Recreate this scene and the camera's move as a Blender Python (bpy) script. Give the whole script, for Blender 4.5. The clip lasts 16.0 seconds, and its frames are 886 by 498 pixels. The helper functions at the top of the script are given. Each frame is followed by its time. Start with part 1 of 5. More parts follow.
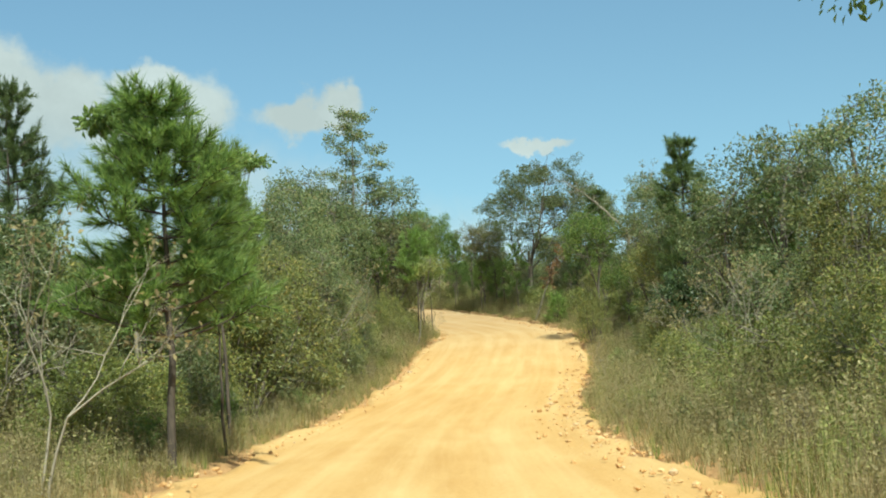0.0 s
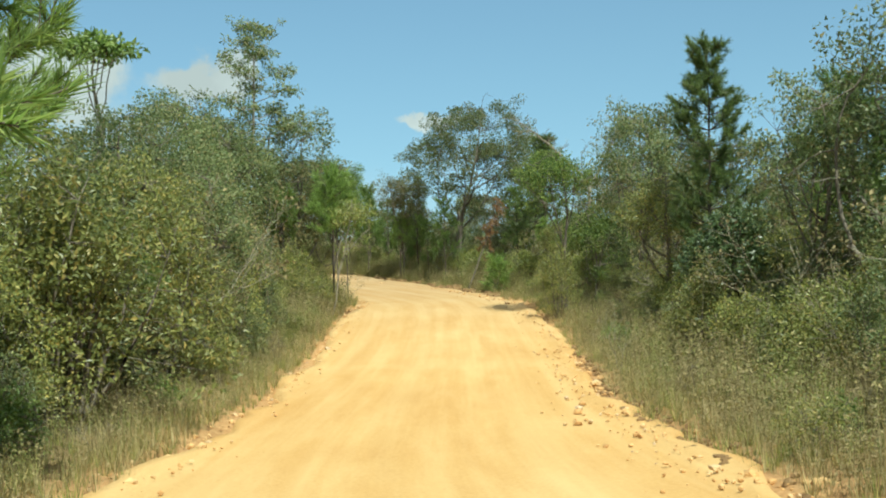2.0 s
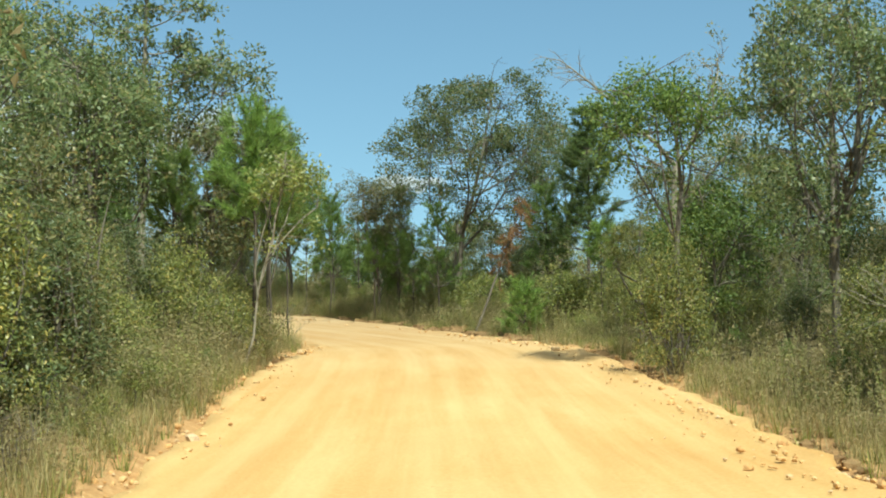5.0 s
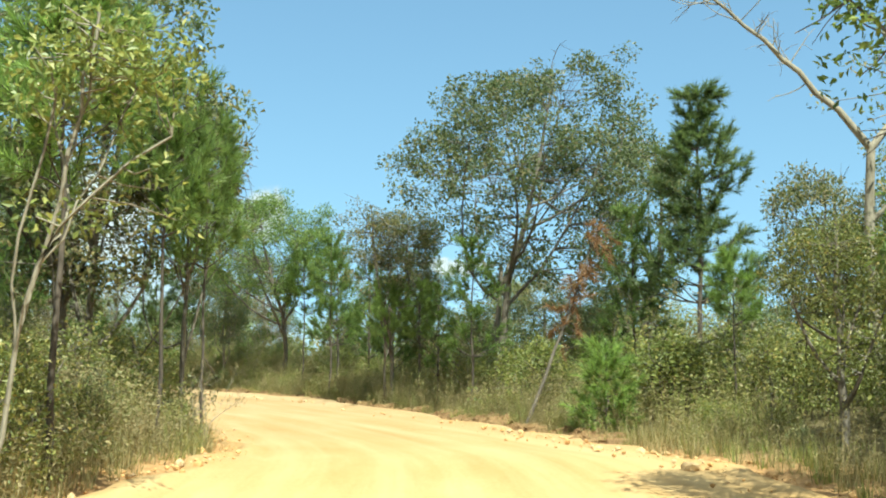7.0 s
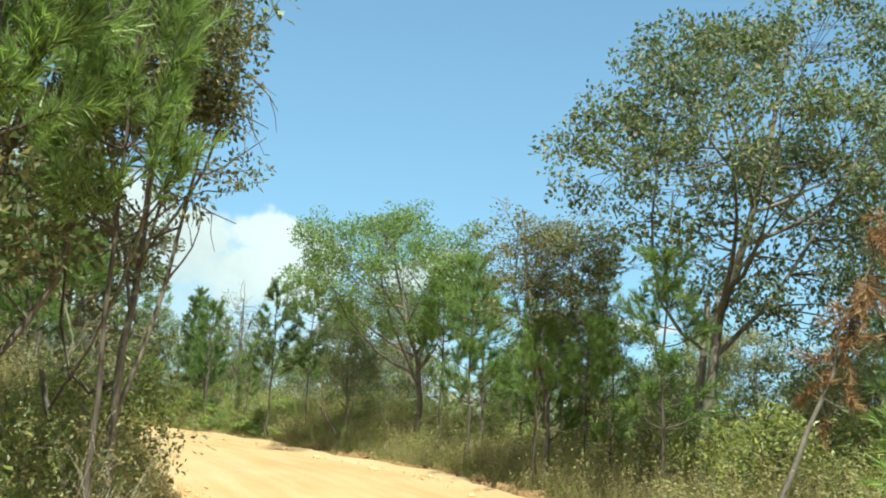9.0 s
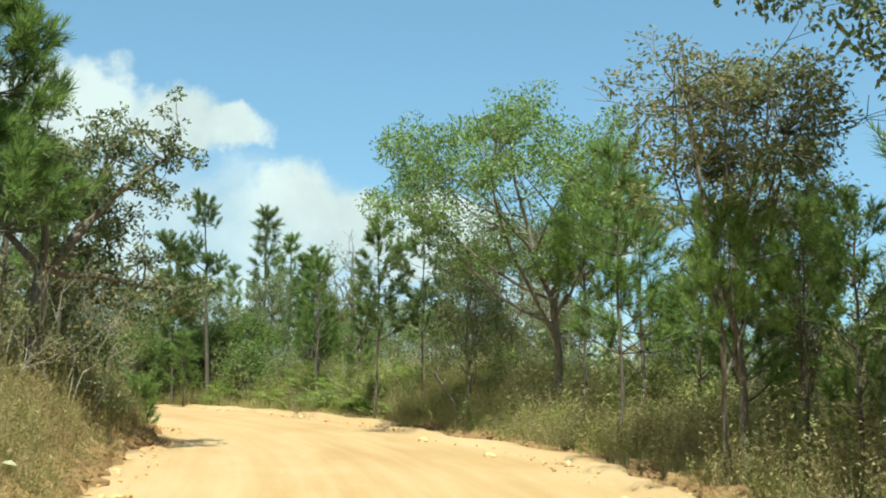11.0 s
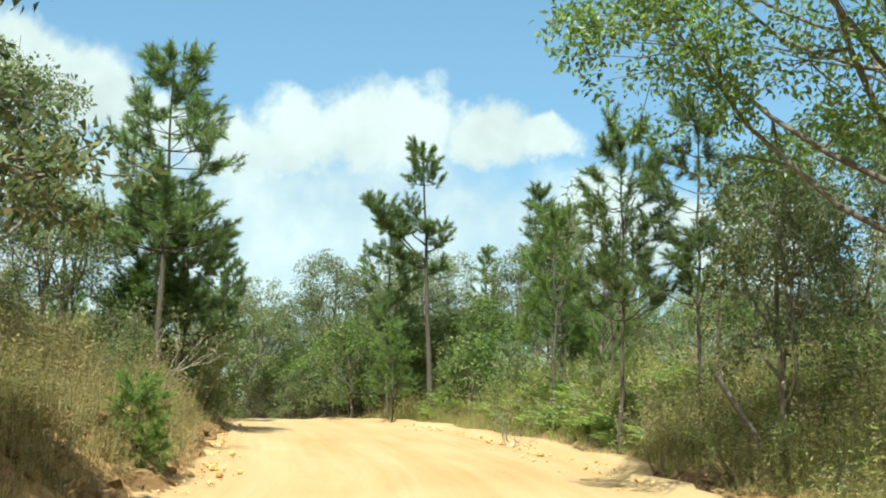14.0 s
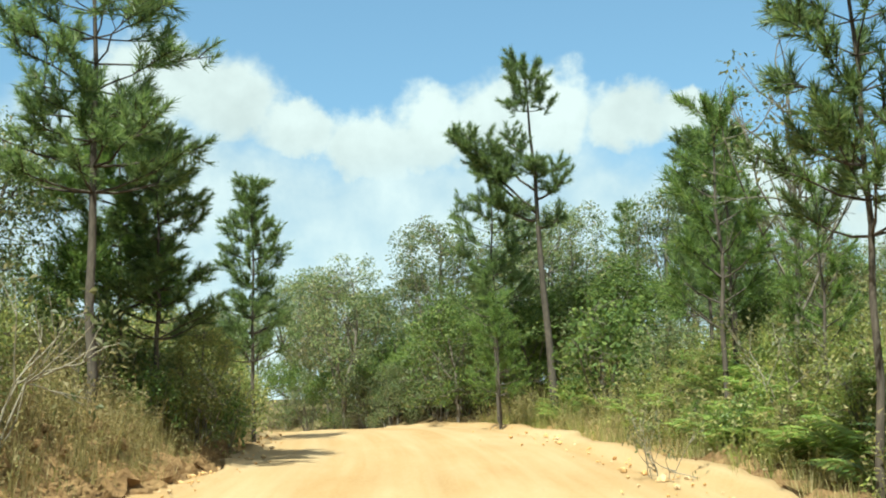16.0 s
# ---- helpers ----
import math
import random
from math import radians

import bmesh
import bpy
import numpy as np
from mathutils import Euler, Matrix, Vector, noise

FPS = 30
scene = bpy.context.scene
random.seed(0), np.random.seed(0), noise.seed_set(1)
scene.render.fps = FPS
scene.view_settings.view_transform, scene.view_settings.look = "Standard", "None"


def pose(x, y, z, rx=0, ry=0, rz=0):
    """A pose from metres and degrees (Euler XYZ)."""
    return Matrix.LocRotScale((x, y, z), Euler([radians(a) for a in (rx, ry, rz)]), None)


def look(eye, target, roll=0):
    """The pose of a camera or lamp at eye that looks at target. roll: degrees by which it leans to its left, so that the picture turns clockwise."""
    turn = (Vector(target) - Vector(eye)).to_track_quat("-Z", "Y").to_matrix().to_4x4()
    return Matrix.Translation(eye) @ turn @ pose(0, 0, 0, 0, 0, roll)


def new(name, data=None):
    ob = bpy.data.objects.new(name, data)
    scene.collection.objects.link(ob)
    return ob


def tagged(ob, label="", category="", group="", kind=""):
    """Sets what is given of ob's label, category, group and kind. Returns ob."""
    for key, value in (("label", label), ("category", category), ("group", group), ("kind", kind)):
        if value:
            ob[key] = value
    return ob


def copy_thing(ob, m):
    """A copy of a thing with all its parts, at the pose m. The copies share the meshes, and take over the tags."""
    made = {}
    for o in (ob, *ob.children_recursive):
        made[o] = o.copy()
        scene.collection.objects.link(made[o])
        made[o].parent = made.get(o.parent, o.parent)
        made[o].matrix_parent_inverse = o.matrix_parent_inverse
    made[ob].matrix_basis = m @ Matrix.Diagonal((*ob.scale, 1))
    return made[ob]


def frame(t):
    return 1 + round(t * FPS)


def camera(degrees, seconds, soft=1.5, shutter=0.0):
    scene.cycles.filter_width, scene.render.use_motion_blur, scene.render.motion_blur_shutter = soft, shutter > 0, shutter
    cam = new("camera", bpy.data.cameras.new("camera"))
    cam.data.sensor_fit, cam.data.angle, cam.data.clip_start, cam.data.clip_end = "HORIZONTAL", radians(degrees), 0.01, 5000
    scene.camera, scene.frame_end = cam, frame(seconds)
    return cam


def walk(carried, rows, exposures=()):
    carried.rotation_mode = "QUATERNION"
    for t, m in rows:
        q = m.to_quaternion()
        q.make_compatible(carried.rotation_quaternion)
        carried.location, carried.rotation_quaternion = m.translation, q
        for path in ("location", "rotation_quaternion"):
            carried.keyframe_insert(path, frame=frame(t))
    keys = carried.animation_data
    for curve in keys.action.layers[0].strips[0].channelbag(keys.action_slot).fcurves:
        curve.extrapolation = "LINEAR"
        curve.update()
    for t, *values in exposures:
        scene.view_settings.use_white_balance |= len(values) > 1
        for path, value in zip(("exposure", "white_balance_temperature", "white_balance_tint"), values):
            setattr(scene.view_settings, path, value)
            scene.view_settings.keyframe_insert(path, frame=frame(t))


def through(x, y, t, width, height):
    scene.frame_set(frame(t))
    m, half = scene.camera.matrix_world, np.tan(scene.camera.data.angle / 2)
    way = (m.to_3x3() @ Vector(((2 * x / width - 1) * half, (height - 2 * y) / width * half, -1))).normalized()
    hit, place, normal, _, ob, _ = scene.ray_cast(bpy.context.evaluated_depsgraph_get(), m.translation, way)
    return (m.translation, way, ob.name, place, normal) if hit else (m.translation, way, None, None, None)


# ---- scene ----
cam = camera(42.0, 16.0, soft=2.0)
PATH = [
    (0, (-0.000, -0.000, 1.531), (-0.001, 9.998, 1.726), -3.04),
    (0.5, (-0.453, 3.006, 1.310), (-0.323, 13.005, 1.362), -3.04),
    (1, (-0.863, 5.955, 1.092), (-0.522, 15.949, 1.093), -2.31),
    (1.5, (-1.080, 9.190, 0.861), (-0.444, 19.169, 0.842), -1.83),
    (2, (-1.263, 12.407, 0.623), (-0.355, 22.366, 0.562), -1.41),
    (2.5, (-1.323, 15.717, 0.364), (-0.329, 25.667, 0.275), -1.05),
    (3, (-1.269, 19.100, 0.075), (-0.200, 29.043, 0.068), -0.84),
    (3.5, (-1.033, 22.551, -0.206), (0.135, 32.479, 0.042), -0.96),
    (4, (-0.800, 25.884, -0.448), (0.354, 35.810, -0.068), -0.95),
    (4.2, (-0.666, 27.099, -0.555), (0.448, 37.029, -0.153), -1.02),
    (6.3, (0.978, 42.630, -1.061), (2.142, 52.513, -0.079), 0.04),
    (6.5, (1.211, 43.865, -1.072), (2.324, 53.739, 0.058), 0.31),
    (7, (1.729, 46.903, -1.084), (2.451, 56.806, 0.106), 0.40),
    (7.5, (2.117, 49.933, -1.024), (2.490, 59.858, 0.142), 0.27),
    (8, (2.558, 52.677, -0.897), (2.350, 62.568, 0.558), 2.22),
    (8.2, (2.713, 53.654, -0.847), (2.217, 63.498, 0.840), 2.93),
    (10.3, (2.537, 63.870, -0.544), (1.086, 73.672, 0.808), 2.05),
    (10.5, (2.546, 64.932, -0.556), (0.833, 74.699, 0.741), 1.41),
    (11, (2.523, 67.223, -0.584), (0.216, 76.861, 0.752), 0.57),
    (11.5, (2.365, 69.564, -0.570), (-0.526, 79.041, 0.785), 0.80),
    (12, (2.094, 71.982, -0.544), (-1.314, 81.280, 0.852), 1.32),
    (12.5, (1.692, 74.361, -0.467), (-2.096, 83.521, 0.853), 0.91),
    (13, (1.147, 76.722, -0.405), (-3.061, 85.703, 0.874), 0.70),
    (13.5, (0.437, 79.088, -0.367), (-4.120, 87.897, 0.909), 1.03),
    (14, (-0.389, 81.453, -0.288), (-5.203, 90.112, 1.075), 1.23),
    (14.5, (-1.232, 83.788, -0.198), (-6.197, 92.365, 1.141), 0.10),
    (15, (-2.280, 86.198, -0.105), (-7.596, 94.545, 1.331), -0.08),
    (15.5, (-3.317, 88.374, -0.063), (-8.860, 96.570, 1.386), -1.41),
    (16, (-4.626, 90.673, 0.003), (-10.512, 98.656, 1.278), -1.58),
]
EXPOSURES = [(0, 0.60, 6350, -9), (4.2, 0.58, 6350, -9), (6.3, 1.0, 6350, -9), (8.2, 1.16, 6350, -9), (10.3, 0.96, 6350, -9), (13, 1.04, 6350, -9), (14, 1.1, 6350, -9), (16, 1.04, 6350, -9)]
walk(cam, [(t, look(eye, target, roll)) for t, eye, target, roll in PATH], EXPOSURES)
SKY, CLOUD = 0.092, 5.5

# ---- light: high tropical sun from behind the right shoulder, blue sky with a cumulus bank ----
SUN_EL, SUN_AZ = 57.0, -164.0      # degrees; azimuth to the left of +y
sun_way = Vector((-math.sin(radians(SUN_AZ)) * math.cos(radians(SUN_EL)), math.cos(radians(SUN_AZ)) * math.cos(radians(SUN_EL)), math.sin(radians(SUN_EL))))
sun = new("sun", bpy.data.lights.new("sun", "SUN"))
sun.data.energy, sun.data.angle, sun.data.color = 5.0, radians(0.53), (1.0, 0.95, 0.86)
sun.matrix_basis = look(sun_way * 100, (0, 0, 0))

world = bpy.data.worlds.new("sky")
scene.world = world
world.use_nodes = True
wn, wl = world.node_tree.nodes, world.node_tree.links
wn.clear()


def wmath(op, a, b=None, c=None, clamp=False):
    n = wn.new("ShaderNodeMath")
    n.operation, n.use_clamp = op, clamp
    for i, v in enumerate((a, b, c)):
        if v is None:
            continue
        if isinstance(v, (int, float)):
            n.inputs[i].default_value = v
        else:
            wl.new(v, n.inputs[i])
    return n.outputs[0]


def build_sky():
    out, bg = wn.new("ShaderNodeOutputWorld"), wn.new("ShaderNodeBackground")
    sky = wn.new("ShaderNodeTexSky")
    sky.sky_type, sky.sun_disc = "NISHITA", False
    sky.sun_elevation, sky.sun_rotation = radians(SUN_EL), radians(-SUN_AZ)
    sky.air_density, sky.dust_density, sky.ozone_density = 1.1, 0.3, 0.45
    co = wn.new("ShaderNodeTexCoord")
    # humid air: an even blue down to the land
    even = wn.new("ShaderNodeVectorMath")
    even.operation = "MULTIPLY_ADD"
    even.inputs[1].default_value, even.inputs[2].default_value = (1, 1, 0.75), (0, 0, 0.14)
    wl.new(co.outputs["Generated"], even.inputs[0])
    wl.new(even.outputs[0], sky.inputs[0])
    xyz = wn.new("ShaderNodeSeparateXYZ")
    wl.new(co.outputs["Generated"], xyz.inputs[0])
    az = wmath("MULTIPLY", wmath("ARCTAN2", wmath("MULTIPLY", xyz.outputs[0], -1.0), xyz.outputs[1]), 57.2958)
    el = wmath("MULTIPLY", wmath("ARCSINE", xyz.outputs[2]), 57.2958)
    # haze bank under the cumulus: height of its top, in degrees, by azimuth
    tops = [(-9.0, 2.0), (2.5, 4.5), (8.6, 7.5), (14.8, 8.6), (20.0, 10.2), (24.0, 12.6), (32.0, 13.8), (42.0, 13.2), (50.0, 15.8), (60.0, 15.0), (75.0, 10.0), (88.0, 4.0)]
    top = wn.new("ShaderNodeValToRGB")
    while len(top.color_ramp.elements) < len(tops):
        top.color_ramp.elements.new(0.5)
    for elem, (a, e) in zip(top.color_ramp.elements, tops):
        elem.position, elem.color = (a + 12) / 102, (e / 20, e / 20, e / 20, 1)
    wl.new(wmath("DIVIDE", wmath("ADD", az, 12.0), 102.0, clamp=True), top.inputs[0])
    noi = wn.new("ShaderNodeTexNoise")
    noi.inputs["Scale"].default_value, noi.inputs["Detail"].default_value, noi.inputs["Roughness"].default_value = 14.0, 8.0, 0.58
    wl.new(co.outputs["Generated"], noi.inputs["Vector"])
    lump = wmath("SUBTRACT", noi.outputs["Fac"], 0.5)

    def step(value, a, b, lo=0.0, hi=1.0):
        n = wn.new("ShaderNodeMapRange")
        n.interpolation_type = "SMOOTHSTEP"
        for sock, v in (("From Min", a), ("From Max", b), ("To Min", lo), ("To Max", hi)):
            n.inputs[sock].default_value = v
        wl.new(value, n.inputs["Value"])
        return n.outputs[0]

    below = wmath("ADD", wmath("SUBTRACT", wmath("MULTIPLY", top.outputs[0], 20.0), el), wmath("MULTIPLY", lump, 5.0))
    haze = wmath("MULTIPLY", step(below, -0.5, 3.0), wmath("ADD", step(az, 6.0, 26.0, 0.48, 0.66), wmath("MULTIPLY", lump, 0.9)))
    # cumulus heads: azimuth, elevation and half-sizes in degrees
    heads = [(19.5, 8.3, 3.7, 2.8), (15.3, 7.2, 2.6, 1.7), (12.2, 7.8, 2.5, 2.4), (6.9, 8.1, 2.6, 1.3), (5.1, 8.4, 1.5, 1.3), (-4.9, 6.0, 1.7, 0.45), (50.4, 15.4, 3.6, 2.7),
             (46.9, 14.6, 2.8, 2.6), (43.6, 13.3, 2.6, 1.7), (40.0, 12.3, 2.9, 1.9), (36.8, 12.8, 2.8, 2.4), (33.2, 13.4, 2.6, 2.5), (30.8, 13.7, 2.4, 2.4), (26.9, 13.4, 2.4, 2.1),
             (24.0, 13.4, 2.0, 1.2), (20.9, 9.4, 3.4, 2.3), (17.8, 8.8, 2.6, 2.2), (13.8, 9.6, 2.4, 1.1)]
    warp = wn.new("ShaderNodeTexNoise")
    warp.inputs["Scale"].default_value, warp.inputs["Detail"].default_value, warp.inputs["Roughness"].default_value = 26.0, 7.0, 0.6
    wl.new(co.outputs["Generated"], warp.inputs["Vector"])
    place = wn.new("ShaderNodeCombineXYZ")
    wl.new(az, place.inputs[0])
    wl.new(el, place.inputs[1])
    shift = wn.new("ShaderNodeVectorMath")
    shift.operation = "MULTIPLY_ADD"
    shift.inputs[1].default_value = (3.2, 3.2, 0)
    wl.new(warp.outputs["Color"], shift.inputs[0])
    wl.new(place.outputs[0], shift.inputs[2])
    nearest = None
    for a, e, ra, re in heads:
        to = wn.new("ShaderNodeVectorMath")
        to.operation = "MULTIPLY_ADD"
        to.inputs[1].default_value, to.inputs[2].default_value = (1 / ra, 1 / re, 0), (-(a + 1.6) / ra, -(e + 1.6) / re, 0)
        wl.new(shift.outputs[0], to.inputs[0])
        far = wn.new("ShaderNodeVectorMath")
        far.operation = "LENGTH"
        wl.new(to.outputs[0], far.inputs[0])
        nearest = far.outputs["Value"] if nearest is None else wmath("SMOOTH_MIN", nearest, far.outputs["Value"], 0.25)
    heap = step(wmath("ADD", nearest, wmath("MULTIPLY", lump, -0.9)), 1.12, 0.62)
    # soft grey foot, white shoulders
    heap = wmath("MULTIPLY", heap, step(wmath("SUBTRACT", el, wmath("MULTIPLY", top.outputs[0], 20.0)), -6.5, -0.5, 0.50, 0.90))
    # broken cumulus added over the unseen sky, to raise the fill light
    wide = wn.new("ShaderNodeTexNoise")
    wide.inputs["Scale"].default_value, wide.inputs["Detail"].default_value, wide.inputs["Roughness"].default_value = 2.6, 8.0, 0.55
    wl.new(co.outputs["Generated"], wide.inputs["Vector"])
    out_of_view = wmath("MAXIMUM", step(el, 27.0, 36.0), wmath("MULTIPLY", step(wmath("ABSOLUTE", wmath("SUBTRACT", az, 22.0)), 62.0, 76.0), step(el, 0.0, 6.0)))
    rest = wmath("MULTIPLY", wmath("MULTIPLY", step(wide.outputs["Fac"], 0.38, 0.52), out_of_view), 0.9)
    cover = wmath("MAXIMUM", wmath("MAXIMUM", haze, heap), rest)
    shade = wn.new("ShaderNodeMapRange")
    shade.inputs["From Min"].default_value, shade.inputs["From Max"].default_value = 0.35, 0.65
    shade.inputs["To Min"].default_value, shade.inputs["To Max"].default_value = CLOUD * 0.80, CLOUD
    wl.new(noi.outputs["Fac"], shade.inputs["Value"])
    white = wn.new("ShaderNodeCombineColor")
    wl.new(wmath("MULTIPLY", shade.outputs[0], 0.94), white.inputs[0])
    wl.new(wmath("MULTIPLY", shade.outputs[0], 0.98), white.inputs[1])
    wl.new(shade.outputs[0], white.inputs[2])
    mix = wn.new("ShaderNodeMix")
    mix.data_type = "RGBA"
    wl.new(cover, mix.inputs["Factor"])
    clean = wn.new("ShaderNodeMix")
    clean.data_type, clean.blend_type = "RGBA", "MULTIPLY"
    clean.inputs["Factor"].default_value, clean.inputs["B"].default_value = 1.0, (0.90, 1.0, 1.02, 1)
    wl.new(sky.outputs[0], clean.inputs["A"])
    wl.new(clean.outputs["Result"], mix.inputs["A"])
    wl.new(white.outputs[0], mix.inputs["B"])
    wl.new(mix.outputs["Result"], bg.inputs["Color"])
    bg.inputs["Strength"].default_value = SKY
    wl.new(bg.outputs[0], out.inputs[0])


build_sky()


# ---- materials ----
def material(name, rough=0.8, spec=0.3):
    m = bpy.data.materials.new(name)
    m.use_nodes = True
    p = m.node_tree.nodes["Principled BSDF"]
    p.inputs["Roughness"].default_value = rough
    p.inputs["Specular IOR Level"].default_value = spec
    return m, m.node_tree.nodes, m.node_tree.links, p


def ramp(nodes, links, fac, stops):
    r = nodes.new("ShaderNodeValToRGB")
    while len(r.color_ramp.elements) < len(stops):
        r.color_ramp.elements.new(0.5)
    for el, (pos, col) in zip(r.color_ramp.elements, stops):
        el.position, el.color = pos, (*col, 1)
    links.new(fac, r.inputs[0])
    return r.outputs[0]


def tex_noise(nodes, links, scale, detail=4.0, rough=0.55, vec=None):
    n = nodes.new("ShaderNodeTexNoise")
    n.inputs["Scale"].default_value, n.inputs["Detail"].default_value, n.inputs["Roughness"].default_value = scale, detail, rough
    if vec is not None:
        links.new(vec, n.inputs["Vector"])
    return n.outputs["Fac"]


def blend(nodes, links, fac, a, b, kind="MIX"):
    n = nodes.new("ShaderNodeMix")
    n.data_type, n.blend_type = "RGBA", kind
    for sock, v in (("Factor", fac), ("A", a), ("B", b)):
        if isinstance(v, (int, float)):
            n.inputs[sock].default_value = v
        elif isinstance(v, tuple):
            n.inputs[sock].default_value = (*v, 1)
        else:
            links.new(v, n.inputs[sock])
    return n.outputs["Result"]


def bump(nodes, links, p, height, strength, dist):
    b = nodes.new("ShaderNodeBump")
    b.inputs["Strength"].default_value, b.inputs["Distance"].default_value = strength, dist
    links.new(height, b.inputs["Height"])
    links.new(b.outputs[0], p.inputs["Normal"])


def leaf_material(name, stops, through=0.35, rough=0.42, spec=0.55, tint=0.25, other=None, patch=0.5):
    """Leaves: each leaf takes a colour of its own, each plant a slight tint; light shines through."""
    m, n, l, p = material(name, rough, spec)
    geo, info = n.new("ShaderNodeNewGeometry"), n.new("ShaderNodeObjectInfo")
    col = ramp(n, l, geo.outputs["Random Per Island"], stops)
    if other:
        co = n.new("ShaderNodeTexCoord")
        fac = ramp(n, l, tex_noise(n, l, patch, 3, 0.6, co.outputs["Object"]), [(0.37, (0, 0, 0)), (0.50, (1, 1, 1))])
        col = blend(n, l, fac, col, ramp(n, l, geo.outputs["Random Per Island"], other))
    mul = n.new("ShaderNodeMapRange")
    mul.inputs["To Min"].default_value, mul.inputs["To Max"].default_value = 1 - 0.55 * tint, 1 + 1.45 * tint
    l.new(info.outputs["Random"], mul.inputs["Value"])
    hsv = n.new("ShaderNodeHueSaturation")
    l.new(mul.outputs[0], hsv.inputs["Value"])
    l.new(col, hsv.inputs["Color"])
    l.new(hsv.outputs[0], p.inputs["Base Color"])
    tr, mx = n.new("ShaderNodeBsdfTranslucent"), n.new("ShaderNodeMixShader")
    l.new(blend(n, l, 1.0, hsv.outputs[0], (1.0, 1.0, 0.78), "MULTIPLY"), tr.inputs["Color"])
    mx.inputs[0].default_value = through
    l.new(p.outputs[0], mx.inputs[1])
    l.new(tr.outputs[0], mx.inputs[2])
    l.new(mx.outputs[0], n["Material Output"].inputs["Surface"])
    return m


def bark_material(name, dark, light, scale=6.0):
    m, n, l, p = material(name, 0.9, 0.2)
    co = n.new("ShaderNodeTexCoord")
    mp = n.new("ShaderNodeMapping")
    mp.inputs["Scale"].default_value = (scale, scale, scale * 0.25)
    l.new(co.outputs["Object"], mp.inputs["Vector"])
    a, b = tex_noise(n, l, 3.0, 6, 0.65, mp.outputs[0]), tex_noise(n, l, 0.6, 3, 0.5, co.outputs["Object"])
    col = ramp(n, l, a, [(0.3, dark), (0.7, light)])
    l.new(blend(n, l, b, col, tuple(0.6 * v for v in dark), "MIX"), p.inputs["Base Color"])
    bump(n, l, p, a, 0.6, 0.02)
    return m


M = {}
M["oak"] = leaf_material("oak_leaves", [(0.0, (0.075, 0.108, 0.046)), (0.45, (0.128, 0.168, 0.070)), (0.8, (0.205, 0.235, 0.108)), (1.0, (0.290, 0.235, 0.115))], 0.48, 0.45, 0.5)
M["brown"] = leaf_material("brownish_leaves", [(0.0, (0.081, 0.098, 0.041)), (0.5, (0.143, 0.156, 0.070)), (0.8, (0.212, 0.190, 0.092)), (1.0, (0.285, 0.228, 0.112))], 0.48, 0.5, 0.4)
M["green"] = leaf_material("green_leaves", [(0.0, (0.085, 0.135, 0.035)), (0.6, (0.150, 0.228, 0.060)), (1.0, (0.255, 0.325, 0.090))], 0.46)
M["shrub"] = leaf_material("shrub_leaves", [(0.0, (0.108, 0.132, 0.040)), (0.5, (0.190, 0.215, 0.068)), (0.85, (0.300, 0.305, 0.100)), (1.0, (0.470, 0.370, 0.130))], 0.48)
M["dark"] = leaf_material("dark_leaves", [(0.0, (0.061, 0.101, 0.029)), (0.6, (0.122, 0.181, 0.051)), (1.0, (0.243, 0.290, 0.083))], 0.48, 0.55, 0.3)
M["yellow"] = leaf_material("yellow_green_leaves", [(0.0, (0.118, 0.146, 0.042)), (0.6, (0.205, 0.240, 0.070)), (1.0, (0.340, 0.325, 0.100))], 0.48)
M["deep"] = leaf_material("deep_green_leaves", [(0.0, (0.030, 0.052, 0.020)), (0.6, (0.055, 0.088, 0.032)), (1.0, (0.110, 0.150, 0.055))], 0.3, 0.4, 0.5)
M["dry"] = leaf_material("dry_leaves", [(0.0, (0.152, 0.121, 0.064)), (0.6, (0.258, 0.217, 0.120)), (1.0, (0.365, 0.306, 0.175))], 0.48, 0.8, 0.2)
M["red"] = leaf_material("dead_red_needles", [(0.0, (0.150, 0.080, 0.040)), (0.6, (0.270, 0.150, 0.078)), (1.0, (0.340, 0.215, 0.115))], 0.33, 0.8, 0.2)
M["needle"] = leaf_material("pine_needles", [(0.0, (0.090, 0.150, 0.045)), (0.6, (0.160, 0.240, 0.070)), (1.0, (0.270, 0.350, 0.110))], 0.58, 0.5, 0.4)
M["needle_bright"] = leaf_material("young_pine_needles", [(0.0, (0.120, 0.185, 0.050)), (0.6, (0.210, 0.305, 0.088)), (1.0, (0.320, 0.415, 0.130))], 0.58)
M["needle_far"] = leaf_material("grey_pine_needles", [(0.0, (0.085, 0.132, 0.050)), (0.6, (0.145, 0.205, 0.078)), (1.0, (0.235, 0.290, 0.118))], 0.55)
M["grass_dry"] = leaf_material("dry_grass_blades", [(0.0, (0.182, 0.175, 0.069)), (0.35, (0.314, 0.272, 0.130)), (0.7, (0.446, 0.377, 0.199)), (1.0, (0.596, 0.510, 0.296))], 0.48, 0.8, 0.2, 0.0)
M["grass"] = leaf_material("green_grass_blades", [(0.0, (0.149, 0.188, 0.053)), (0.5, (0.250, 0.293, 0.083)), (0.8, (0.375, 0.375, 0.121)), (1.0, (0.575, 0.446, 0.197))], 0.48, 0.7, 0.25, 0.0)
M["fern"] = leaf_material("fern_fronds", [(0.0, (0.100, 0.160, 0.032)), (0.6, (0.180, 0.262, 0.058)), (0.9, (0.285, 0.352, 0.090)), (1.0, (0.360, 0.300, 0.120))], 0.48)
